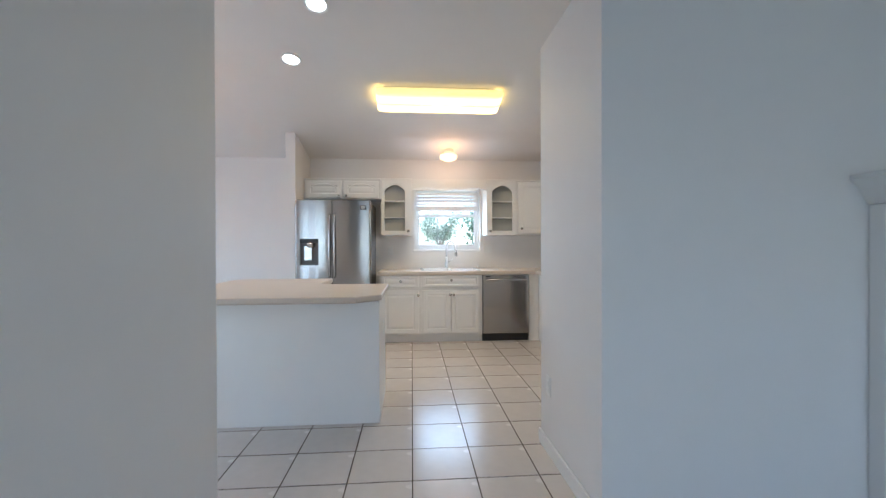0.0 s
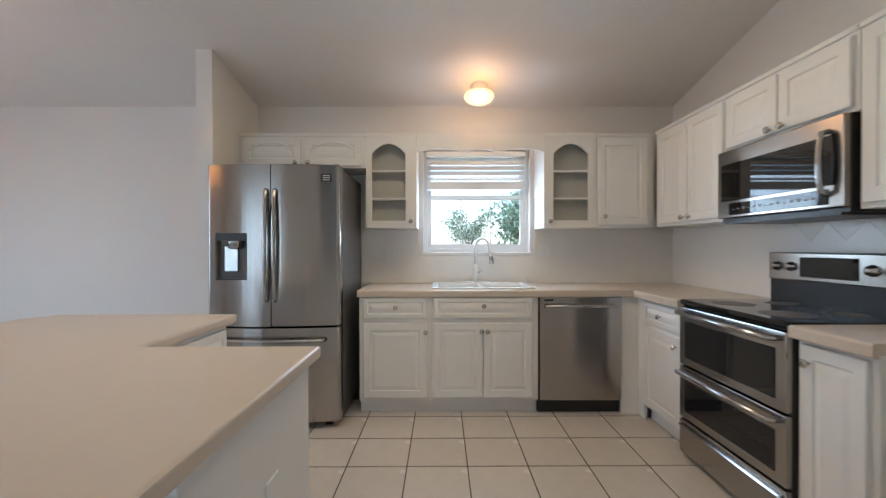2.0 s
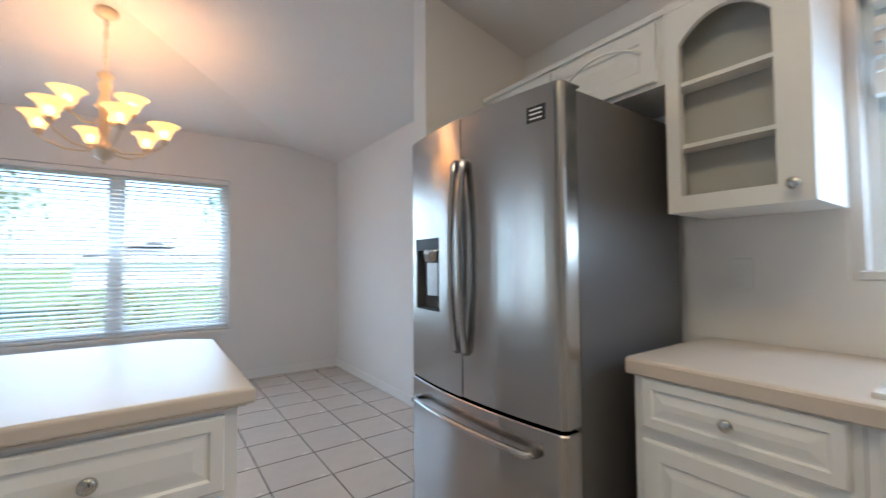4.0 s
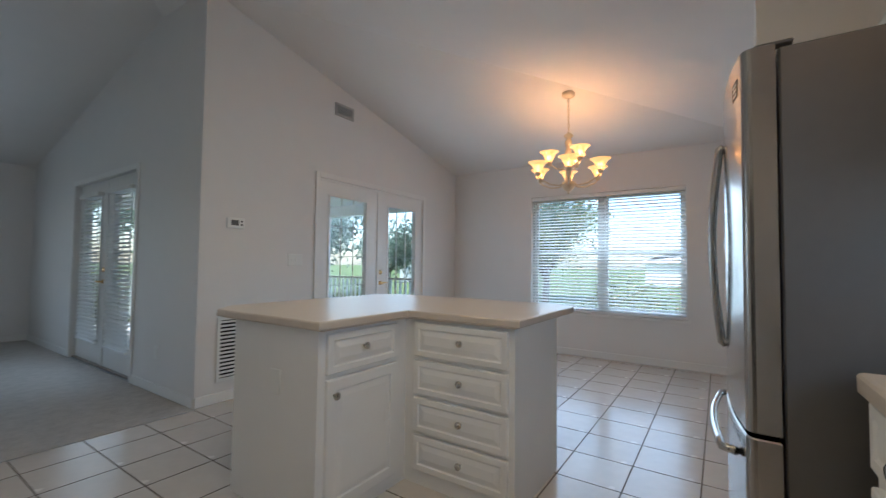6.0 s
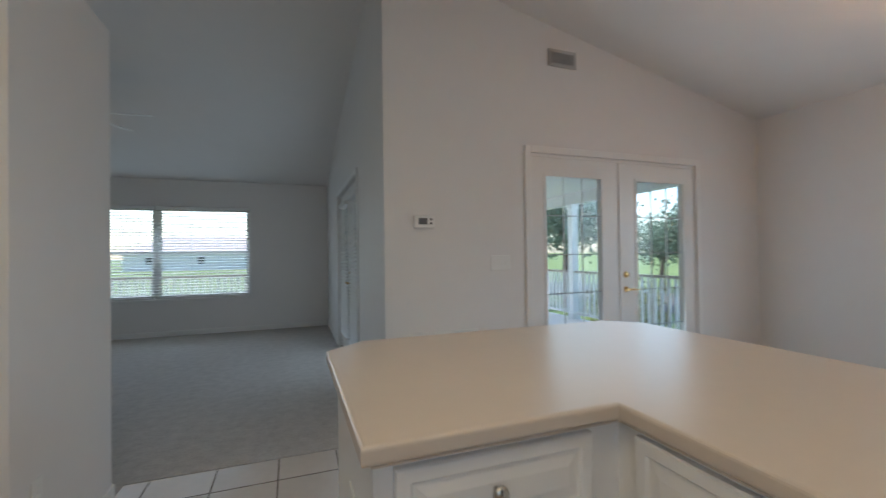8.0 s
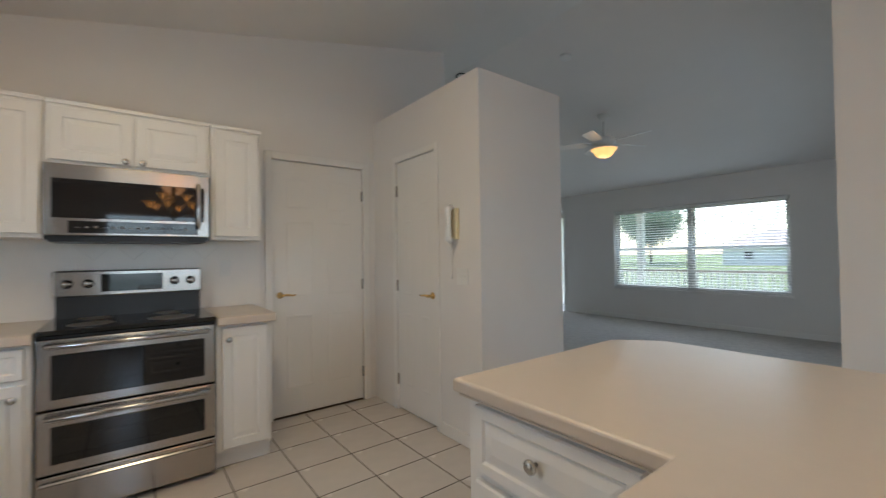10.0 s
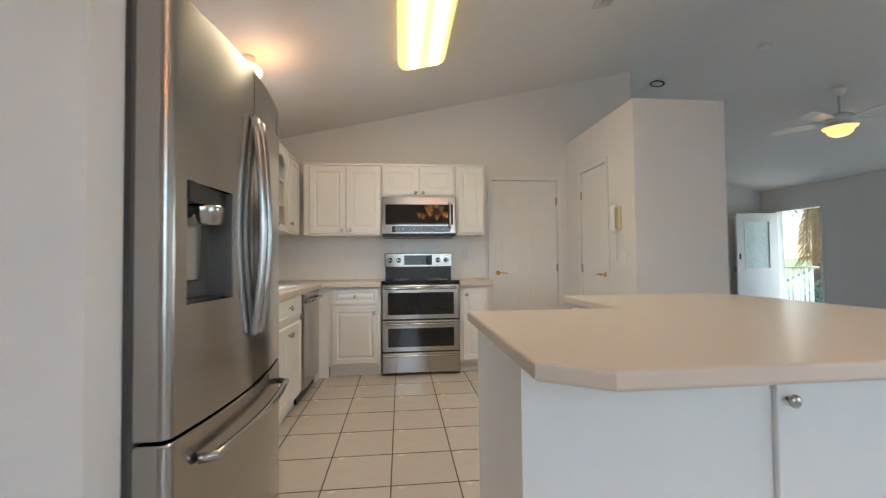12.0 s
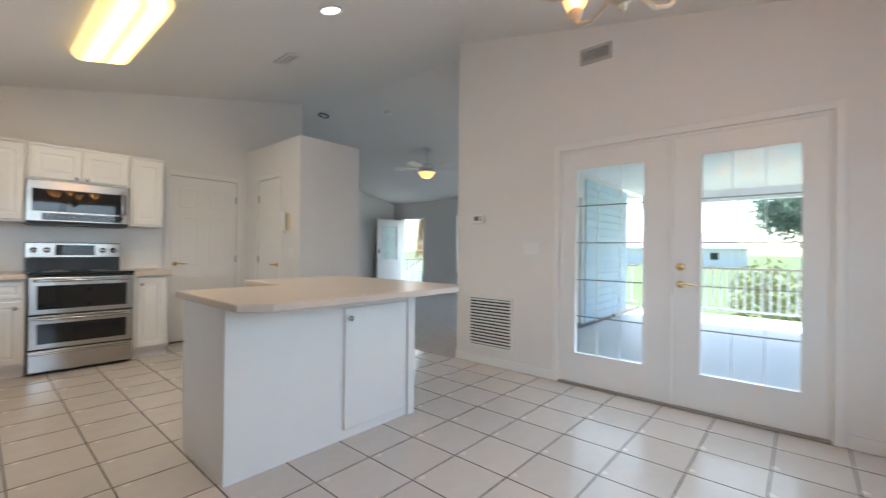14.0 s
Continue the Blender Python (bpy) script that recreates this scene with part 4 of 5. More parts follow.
for z in (-0.012, 0.016):
    part("button", cube(0.038, -0.033, z - 0.007, 0.058, -0.0295, z + 0.007, bevel=0.001), FRSIDE, th)

ph = thing("wall_phone", pose(2.05, PY1, 1.475, 0, 0, 180), "yellowed corded wall telephone", "telephone")
part("base", cube(-0.035, -0.03, -0.105, 0.035, -0.001, 0.105, bevel=0.008, seg=2), IVORY, ph)
part("handset", tube([(0.0, -0.045, 0.115), (0.0, -0.075, 0.10), (0.0, -0.07, 0.0), (0.0, -0.075, -0.10), (0.0, -0.045, -0.115)], [0.022, 0.026, 0.016, 0.026, 0.022], 12), PLASTIC, ph, "white handset")
part("cord", tube([(-0.035 + 0.005 * math.sin(1.7 * k), -0.02 + 0.005 * math.cos(1.7 * k), -0.11 - 0.26 * math.sin(math.pi * k / 60)) for k in range(61)], 0.003, 5), PLASTIC, ph)


def louvre(name, m, w, h, n, label, mat, cat, d=0.012, bar=0.5):
    """A grille facing negative y, centred on its frame."""
    g = thing(name, m, label, cat)
    part("frame", ring(-w / 2, -h / 2, w / 2, h / 2, 0.025, -d, -0.001), mat, g)
    # Black sheet on the wall in place of the shaded opening behind the slats.
    part("grille_shade_sheet", cube(-w / 2 + 0.025, -0.003, -h / 2 + 0.025, w / 2 - 0.025, -0.001, h / 2 - 0.025), GAPSHADE, g)
    step = (h - 0.05) / n
    bm = bmesh.new()
    box(bm, -w / 2 + 0.025, -d * 0.9, -step * bar * 0.5, w / 2 - 0.025, -0.004, step * bar * 0.5)
    me = to_mesh(bm, "slat", mat)
    for k in range(n):
        share("slat", me, g, (0, 0, -h / 2 + 0.025 + step * (k + 0.5)))
    return g


louvre("return_grille", pose(-0.125, YD, 0.435, 0, 0, 180), 0.54, 0.53, 15, "white louvred air-return grille low on the wall", PLASTIC, "grille")
louvre("wall_vent", pose(-1.185, YD, 2.85, 0, 0, 180), 0.27, 0.14, 8, "grey louvred supply vent high on the wall", material("grey_vent", (0.45, 0.44, 0.42), 0.5, grain=0.05), "vent", bar=0.55)


def on_slope(x, y, drop=0.0):
    """A frame on the ceiling whose local z points into the ceiling, for the plane above (x, y)."""
    a, b, c = min(PLANES, key=lambda p: p[0] + p[1] * x + p[2] * y)
    nrm = Vector((-b, -c, 1)).normalized()
    e1 = Vector((1, 0, b)).normalized()
    e2 = nrm.cross(e1)
    m = Matrix((e1, e2, nrm)).transposed().to_4x4()
    m.translation = Vector((x, y, ceiling_z(x, y))) - nrm * drop
    return m


v = on_slope(1.47, 3.17)
louvre("ceiling_vent", v @ pose(0, 0, 0, 90, 0, 0), 0.30, 0.15, 7, "white louvred supply vent in the ceiling", material("pale_vent", (0.62, 0.61, 0.58), 0.5, grain=0.05), "vent")

pil = thing("pilaster", pose(3.27, YB, -0.09), "painted wooden pilaster with a flared capital against the wall", "pilaster")
part("shaft", cube(-0.22, -0.07, 0.09, 0.22, -0.001, 1.50, bevel=0.004), TRIM, pil)
bm = bmesh.new()
rows = [[bm.verts.new((sx * w, y, z)) for sx, y in ((-1, -0.001), (-1, -d), (1, -d), (1, -0.001))] for w, d, z in ((0.225, 0.075, 1.50), (0.24, 0.09, 1.52), (0.27, 0.12, 1.57), (0.31, 0.16, 1.61), (0.31, 0.16, 1.63))]
for a, b in zip(rows, rows[1:]):
    for k in range(4):
        bm.faces.new((a[k], a[(k + 1) % 4], b[(k + 1) % 4], b[k]))
bm.faces.new(rows[0])
bm.faces.new(rows[-1][::-1])
part("capital", bm, TRIM, pil)

# ---- lamps ----
GLOW_TUBE = glowing("fluorescent_diffuser", (1.0, 0.66, 0.17), 0.8, (0.85, 0.80, 0.66))
# brighter where the two tubes lie behind the acrylic
tn = GLOW_TUBE.node_tree
co, sep, wave, lift = tn.nodes.new("ShaderNodeTexCoord"), tn.nodes.new("ShaderNodeSeparateXYZ"), tn.nodes.new("ShaderNodeMath"), tn.nodes.new("ShaderNodeMapRange")
tn.links.new(co.outputs["Object"], sep.inputs[0])
ab = tn.nodes.new("ShaderNodeMath")
ab.operation = "ABSOLUTE"
tn.links.new(sep.outputs["Y"], ab.inputs[0])
wave.operation = "SUBTRACT"
wave.inputs[1].default_value = 0.08
tn.links.new(ab.outputs[0], wave.inputs[0])
ab2 = tn.nodes.new("ShaderNodeMath")
ab2.operation = "ABSOLUTE"
tn.links.new(wave.outputs[0], ab2.inputs[0])
lift.interpolation_type = "SMOOTHSTEP"
lift.inputs["From Min"].default_value, lift.inputs["From Max"].default_value = 0.02, 0.10
lift.inputs["To Min"].default_value, lift.inputs["To Max"].default_value = 1.0, 0.2
tn.links.new(ab2.outputs[0], lift.inputs["Value"])
tn.links.new(lift.outputs[0], tn.nodes["Principled BSDF"].inputs["Emission Strength"])
GLOW_WARM = glowing("warm_glass", (1.0, 0.56, 0.20), 0.44, (0.85, 0.75, 0.6))
GLOW_SHADE = glowing("lit_bell_glass", (1.0, 0.54, 0.19), 0.36, (0.72, 0.54, 0.34))
bn = GLOW_SHADE.node_tree
see, blend = bn.nodes.new("ShaderNodeBsdfTransparent"), bn.nodes.new("ShaderNodeMixShader")
see.inputs[0].default_value = (1.0, 0.80, 0.52, 1)
blend.inputs[0].default_value = 0.32
bn.links.new(bn.nodes["Principled BSDF"].outputs[0], blend.inputs[1])
bn.links.new(see.outputs[0], blend.inputs[2])
bn.links.new(blend.outputs[0], bn.nodes["Material Output"].inputs[0])
GLOW_BULB = glowing("lit_bulb", (1.0, 0.57, 0.24), 17.0)
GLOW_WHITE = glowing("lit_downlight", (1.0, 0.95, 0.86), 1.3)
CREAM = material("cream_metal", (0.66, 0.56, 0.42), 0.4, 0.2, grain=0.06, scale=20)


def fluorescent():
    f = thing("ceiling_light", on_slope(1.288, 4.585), "long fluorescent ceiling light with a rounded lit diffuser", "ceiling light")
    part("pan", cube(-0.57, -0.165, -0.03, 0.57, 0.165, -0.001, bevel=0.004), PLASTIC, f)
    bm = bmesh.new()
    prof = [(-0.195, -0.031), (-0.195, -0.06), (-0.175, -0.09), (-0.135, -0.105), (0.135, -0.105), (0.175, -0.09), (0.195, -0.06), (0.195, -0.031)]
    rings = []
    for x, k in ((-0.64, 0.93), (-0.625, 0.97), (-0.585, 1.0), (0.585, 1.0), (0.625, 0.97), (0.64, 0.93)):
        rings.append([bm.verts.new((x, y * k, z if k == 1 else -0.031 + (z + 0.031) * (k * 3 - 2.05))) for y, z in prof])
    for a, b in zip(rings, rings[1:]):
        for i in range(len(prof) - 1):
            bm.faces.new((a[i], a[i + 1], b[i + 1], b[i])).smooth = True
        bm.faces.new((a[-1], a[0], b[0], b[-1]))
    bm.faces.new(rings[0])
    bm.faces.new(rings[-1][::-1])
    part("diffuser", bm, GLOW_TUBE, f, "warm white lit acrylic diffuser")
    return f


fluorescent()

dl = thing("ceiling_light", pose(1.50, 5.825, ceiling_z(1.50, 5.825)), "small lit dome ceiling light of frosted glass", "ceiling light")
part("neck", lathe([(0.07, 0.03), (0.07, -0.02), (0.062, -0.048)], 24), CEIL, dl)
part("dome", lathe([(0.002, -0.044), (0.07, -0.046), (0.105, -0.056), (0.120, -0.074), (0.120, -0.092), (0.102, -0.118), (0.064, -0.137), (0.02, -0.146), (0.002, -0.147)], 28), GLOW_WARM, dl, "frosted glass dome")
bulb("dome_lamp", (1.50, 5.66, 2.36), 0.76, (1.0, 0.50, 0.22), 0.10)


def downlight(x, y, lit, label):
    d = thing("recessed_light", on_slope(x, y), label, "downlight", "recessed ceiling lights")
    part("trim_ring", lathe([(0.072, -0.002), (0.09, -0.003), (0.092, -0.012), (0.075, -0.015), (0.072, -0.002)], 28), PLASTIC if lit else BLACK, d)
    part("lamp", lathe([(0.0715, -0.002), (0.070, -0.008), (0.03, -0.010), (0.002, -0.010)], 24), GLOW_WHITE if lit else PLASTIC, d, "lit reflector lamp" if lit else "unlit lamp face")
    return d


downlight(-0.07, 4.06, True, "lit recessed downlight in the sloping ceiling")
downlight(0.295, 3.43, True, "lit recessed downlight in the sloping ceiling")
downlight(3.75, 1.28, False, "unlit recessed downlight with a dark trim ring")
for x, y in ((-0.07, 4.06), (0.295, 3.43)):
    d = bpy.data.lights.new("downlight", "SPOT")
    d.energy, d.color, d.spot_size, d.spot_blend, d.shadow_soft_size = 3.3, (1.0, 0.88, 0.72), radians(110), 0.6, 0.06
    o = new("downlight", d)
    o.matrix_world = look((x, y, ceiling_z(x, y) - 0.04), (x, y, 0))
sm = thing("smoke_detector", on_slope(2.55, 0.85), "round white smoke detector on the ceiling", "smoke detector")
part("case", lathe([(0.06, -0.001), (0.06, -0.025), (0.045, -0.035), (0.002, -0.036)], 20), PLASTIC, sm)

CX, CY = -2.11, 4.01


def chandelier():
    zc = ceiling_z(CX, CY)
    c = thing("chandelier", pose(CX, CY, 0), "cream nine-light chandelier with lit bell glass shades", "chandelier")
    part("canopy", lathe([(0.062, zc + 0.01), (0.065, zc - 0.02), (0.05, zc - 0.035), (0.012, zc - 0.05), (0.002, zc - 0.05)], 20), CREAM, c)
    for k in range(8):
        z = zc - 0.05 - 0.042 * k
        pts = [(0.011 * math.cos(a) * (k % 2), 0.011 * math.cos(a) * (1 - k % 2), z - 0.022 + 0.027 * math.sin(a)) for a in [2 * math.pi * i / 12 for i in range(13)]]
        part("chain_link", tube(pts, 0.0025, 5), CREAM, c)
    part("cord", tube([(0.0, 0.0, zc - 0.05), (0.02, 0.0, zc - 0.2), (0.012, 0.01, zc - 0.32), (0.0, 0.0, zc - 0.40)], 0.003, 6), CREAM, c)
    part("stem", lathe([(0.008, 1.90), (0.02, 1.905), (0.05, 1.93), (0.068, 1.965), (0.06, 1.995), (0.03, 2.01), (0.022, 2.06), (0.03, 2.10), (0.02, 2.15), (0.028, 2.22), (0.045, 2.26), (0.03, 2.30), (0.022, 2.34), (0.035, 2.37), (0.036, 2.40), (0.018, 2.43), (0.045, 2.455), (0.045, 2.465), (0.006, 2.50)], 18), CREAM, c, "turned cream centre column")
    part("finial", lathe([(0.002, 1.875), (0.012, 1.885), (0.008, 1.90)], 10), CREAM, c)
    for n, r, zb, ph, z0 in ((6, 0.33, 2.065, 0.3, 1.99), (3, 0.185, 2.20, 0.9, 2.16)):
        for k in range(n):
            a = 2 * math.pi * k / n + ph
            ux, uy = math.cos(a), math.sin(a)
            path = [(0.03, z0), (0.3 * r, z0 - 0.035), (0.6 * r, z0 - 0.03), (0.88 * r, z0 + 0.01), (r, zb - 0.03), (r, zb)]
            arm = part("arm", tube([(ux * d, uy * d, z) for d, z in path], 0.0075, 8), CREAM, c)
            part("cup", lathe([(0.012, -0.03), (0.024, -0.02), (0.028, 0.0), (0.02, 0.012)], 14, (ux * r, uy * r, zb)), CREAM, arm)
            part("shade", lathe([(0.028, 0.0), (0.038, 0.02), (0.05, 0.05), (0.068, 0.078), (0.096, 0.098), (0.093, 0.099), (0.064, 0.08), (0.046, 0.052), (0.034, 0.022), (0.02, 0.004)], 22, (ux * r, uy * r, zb + 0.008)), GLOW_SHADE, arm, "lit amber bell glass shade")
            part("bulb", lathe([(0.008, 0.0), (0.022, 0.03), (0.024, 0.045), (0.014, 0.062), (0.002, 0.066)], 12, (ux * r, uy * r, zb + 0.012)), GLOW_BULB, arm, "glowing bulb")
    return c


chandelier()
bulb("chandelier_lamp", (CX, CY, 2.45), 1.40, (1.0, 0.44, 0.17), 0.16)


def fan(x, y):
    zc = ceiling_z(x, y)
    zt = 2.815
    f = thing("ceiling_fan", pose(x, y, 0), "white ceiling fan with a lit glass bowl", "ceiling fan")
    part("canopy", lathe([(0.07, zc + 0.02), (0.07, zc - 0.03), (0.03, zc - 0.075), (0.014, zc - 0.08)], 20), PLASTIC, f)
    part("downrod", lathe([(0.013, zt - 0.02), (0.013, zc - 0.07)], 12), PLASTIC, f)
    part("motor", lathe([(0.05, zt), (0.12, zt - 0.02), (0.15, zt - 0.05), (0.15, zt - 0.09), (0.11, zt - 0.12), (0.08, zt - 0.14), (0.06, zt - 0.15)], 26), PLASTIC, f)
    part("bowl", lathe([(0.165, zt - 0.165), (0.16, zt - 0.175), (0.125, zt - 0.205), (0.115, zt - 0.235), (0.08, zt - 0.265), (0.02, zt - 0.28), (0.002, zt - 0.28)], 26), GLOW_SHADE, f, "lit frosted glass bowl")
    part("fitter", lathe([(0.06, zt - 0.15), (0.168, zt - 0.155), (0.168, zt - 0.166)], 26), PLASTIC, f)
    for k in range(5):
        a = 2 * math.pi * k / 5 + 0.55
        bm = prism([(0.20, -0.055), (0.30, -0.068), (0.62, -0.072), (0.645, -0.04), (0.645, 0.04), (0.62, 0.072), (0.30, 0.068), (0.20, 0.055)], -0.004, 0.004)
        bm.transform(Matrix.Rotation(a, 4, "Z") @ pose(0, 0, zt - 0.085, 12, 0, 0))
        bl = part("blade", bm, TRIM, f)
        arm = prism([(0.10, -0.015), (0.24, -0.04), (0.24, 0.04), (0.10, 0.015)], 0.004, 0.010)
        arm.transform(Matrix.Rotation(a, 4, "Z") @ pose(0, 0, zt - 0.085, 6, 0, 0))
        part("blade_iron", arm, PLASTIC, bl)
    return f


fan(2.91, -0.45)
bulb("fan_lamp", (2.91, -0.45, 2.50), 0.50, (1.0, 0.66, 0.34), 0.1)

# ---- sink ----
sk = thing("kitchen_sink", pose(0, 0, 0), "white enamelled double-bowl drop-in sink", "sink")
rim = bmesh.new()
for a in ((1.12, 5.575, 0.912, 1.90, 5.625, 0.928), (1.12, 5.985, 0.912, 1.90, 6.075, 0.928), (1.12, 5.625, 0.912, 1.165, 5.985, 0.928), (1.855, 5.625, 0.912, 1.90, 5.985, 0.928), (1.49, 5.625, 0.906, 1.53, 5.985, 0.924)):
    box(rim, *a, bevel=0.005, seg=2)
part("rim", rim, WHITE, sk)
for x0, x1 in ((1.165, 1.49), (1.53, 1.855)):
    bm = bmesh.new()
    lip = [(x0, 5.625), (x1, 5.625), (x1, 5.985), (x0, 5.985)]
    mx, my = (x0 + x1) / 2, 5.805
    rings = [[bm.verts.new((mx + (x - mx) * k, my + (y - my) * k, z)) for x, y in lip] for k, z in ((1.0, 0.924), (0.97, 0.905), (0.93, 0.76), (0.86, 0.745))]
    for a, b in zip(rings, rings[1:]):
        for k in range(4):
            bm.faces.new((a[k], a[(k + 1) % 4], b[(k + 1) % 4], b[k]))
    bm.faces.new(rings[-1])
    part("bowl", bm, WHITE, sk)
    part("drain", lathe([(0.04, 0), (0.04, 0.002), (0.03, 0.001)], 18, (mx, my, 0.746)), CHROME, sk)
fc = thing("kitchen_faucet", pose(1.485, 6.03, 0.928), "tall white gooseneck pull-down kitchen faucet", "faucet")
part("deck_plate", cube(-0.125, -0.028, 0.0, 0.125, 0.028, 0.008, bevel=0.004), WHITE, fc)
part("column", lathe([(0.027, 0.006), (0.025, 0.05), (0.020, 0.10), (0.014, 0.16)], 16), WHITE, fc)
part("neck", tube([(0, 0, 0.15), (0, 0, 0.29)] + [(0.055 - 0.055 * math.cos(a), -0.05 * (1 - math.cos(a)), 0.29 + 0.085 * math.sin(a)) for a in [math.pi * k / 10 for k in range(1, 10)]] + [(0.112, -0.10, 0.28), (0.118, -0.105, 0.24)], 0.0115, 12), WHITE, fc)
part("spray_head", tube([(0.117, -0.104, 0.25), (0.122, -0.108, 0.21), (0.125, -0.11, 0.165)], [0.014, 0.017, 0.019], 12), STEELH, fc, "brushed steel spray head")
part("lever", tube([(0.02, 0, 0.085), (0.05, -0.01, 0.10), (0.085, -0.02, 0.125)], [0.009, 0.007, 0.006], 10), WHITE, fc)
so = thing("soap_pump", pose(1.93, 6.05, 0.915), "small white soap pump beside the sink", "soap pump")
part("body", lathe([(0.016, 0), (0.016, 0.01), (0.009, 0.015), (0.009, 0.045)], 12), WHITE, so)
part("nozzle", tube([(0, 0, 0.045), (0, -0.01, 0.055), (0, -0.045, 0.052)], 0.006, 8), WHITE, so)

# ---- outdoors ----
GRASS = material("lawn", (0.10, 0.14, 0.055), 0.9, grain=0.35, scale=1.5, bump=0.6, bump_scale=30, spec=0.1)
CONCRETE = material("pale_concrete", (0.46, 0.445, 0.42), 0.85, grain=0.06, scale=6, bump=0.2, bump_scale=80)
ASPHALT = material("asphalt", (0.06, 0.06, 0.06), 0.9, grain=0.2, scale=10)
SIDING = material("pale_blue_siding", (0.52, 0.66, 0.75), 0.55, grain=0.03, scale=4)
PORCHF = material("painted_porch_floor", (0.70, 0.69, 0.68), 0.5, grain=0.05, scale=5, bump=0.1, bump_scale=60)
PORCHW = material("white_porch_paint", (0.78, 0.79, 0.79), 0.5, grain=0.03)
GREYWOOD = material("weathered_rail", (0.42, 0.37, 0.32), 0.8, grain=0.2, scale=14, stretch=(1, 1, 4))
BARK = material("bark", (0.15, 0.11, 0.08), 0.9, grain=0.3, scale=10, bump=0.8, bump_scale=20)
LEAF = material("green_leaves", (0.155, 0.215, 0.16), 0.6, grain=0.4, scale=2.0, per=0.15)
LEAFY = material("yellow_green_leaves", (0.16, 0.175, 0.05), 0.6, grain=0.35, scale=3.0)


def leaf_glow_through(m, share_through):
    """Thin leaves let part of the daylight through."""
    n, l = m.node_tree.nodes, m.node_tree.links
    b = n["Principled BSDF"]
    through_leaf, both = n.new("ShaderNodeBsdfTranslucent"), n.new("ShaderNodeMixShader")
    base = b.inputs["Base Color"]
    through_leaf.inputs["Color"].default_value = base.default_value
    if base.is_linked:
        l.new(base.links[0].from_socket, through_leaf.inputs["Color"])
    both.inputs[0].default_value = share_through
    l.new(b.outputs[0], both.inputs[1])
    l.new(through_leaf.outputs[0], both.inputs[2])
    l.new(both.outputs[0], n["Material Output"].inputs["Surface"])


for m in (LEAF, LEAFY):
    leaf_glow_through(m, 0.45)
PALMG = material("palm_green", (0.10, 0.17, 0.04), 0.5, grain=0.3, scale=4.0)
PALMD = material("dry_palm_frond", (0.34, 0.21, 0.10), 0.8, grain=0.3, scale=6.0)
STUCCO = material("pale_house_wall", (0.74, 0.72, 0.68), 0.8, grain=0.04, scale=5)
ROOF = material("grey_shingle_roof", (0.42, 0.40, 0.39), 0.9, grain=0.25, scale=6)
ROOFR = material("reddish_roof", (0.44, 0.36, 0.35), 0.9, grain=0.25, scale=6)
FENCE = material("white_vinyl_fence", (0.66, 0.66, 0.65), 0.45, grain=0.02)

GZ = -0.75
solid("ground", cube(-600, -600, GZ - 0.2, 600, 600, GZ), GRASS, "green lawn around the house", "lawn", kind="structure")
solid("road", cube(-15.5, -500, GZ, -10.5, 500, GZ + 0.02), ASPHALT, "grey asphalt street beyond the lawn", "road", kind="structure")
solid("foundation", cube(XW - 0.15, YS - 0.15, GZ, XR + 0.15, YN + 0.15, -0.161), CONCRETE, "concrete house foundation", "foundation", kind="structure")
# covered porch in the nook between dining and living room
P0, P1, Q0, Q1 = XW - 0.9, XL - 0.15, YS - 1.5, YD - 0.15
porch = solid("porch_floor", cube(P0, Q0, GZ, P1 - 0.002, Q1 - 0.002, -0.06), PORCHF, "pale painted concrete porch floor", "porch", kind="structure")
solid("porch_ceiling", cube(P0, Q0, 2.42, P1 - 0.002, Q1 - 0.002, 2.52), PORCHW, "white painted porch ceiling", "porch ceiling", kind="structure")
solid("porch_beam", cube(P0, Q0, 2.20, P0 + 0.16, Q1 - 0.002, 2.419), PORCHW, "white beam at the porch edge", "beam", kind="structure")
solid("porch_beam", cube(P0 + 0.162, Q0, 2.20, P1 - 0.002, Q0 + 0.16, 2.419), PORCHW, "white beam at the porch edge", "beam", kind="structure")
for k in range(18):
    z = 0.02 + 0.13 * k
    solid("siding_board", prism([(P1 - 0.022, Q0 + 1.2), (P1 - 0.002, Q0 + 1.2), (P1 - 0.002, LFD[0] - 0.08), (P1 - 0.022, LFD[0] - 0.08)], z, z + 0.124), SIDING, "pale blue lap siding board on the porch wall", "siding", "porch siding", kind="structure")
    solid("siding_board", prism([(P1 - 0.022, LFD[1] + 0.08), (P1 - 0.002, LFD[1] + 0.08), (P1 - 0.002, Q1 - 0.01), (P1 - 0.022, Q1 - 0.01)], z, z + 0.124), SIDING, "pale blue lap siding board on the porch wall", "siding", "porch siding", kind="structure")


def column(x, y):
    c = thing("porch_column", pose(x, y, -0.06), "square white porch column with base and cap", "column", "porch columns")
    part("shaft", cube(-0.07, -0.07, 0.12, 0.07, 0.07, 2.16, bevel=0.006), PORCHW, c)
    part("base", cube(-0.09, -0.09, 0, 0.09, 0.09, 0.12, bevel=0.008), PORCHW, c)
    part("cap", cube(-0.09, -0.09, 2.16, 0.09, 0.09, 2.26, bevel=0.008), PORCHW, c)
    return c


for x, y in ((P0 + 0.08, Q1 - 0.3), (P0 + 0.08, -2.2), (P0 + 0.08, Q0 + 0.08), (0.06, Q0 + 0.08)):
    column(x, y)


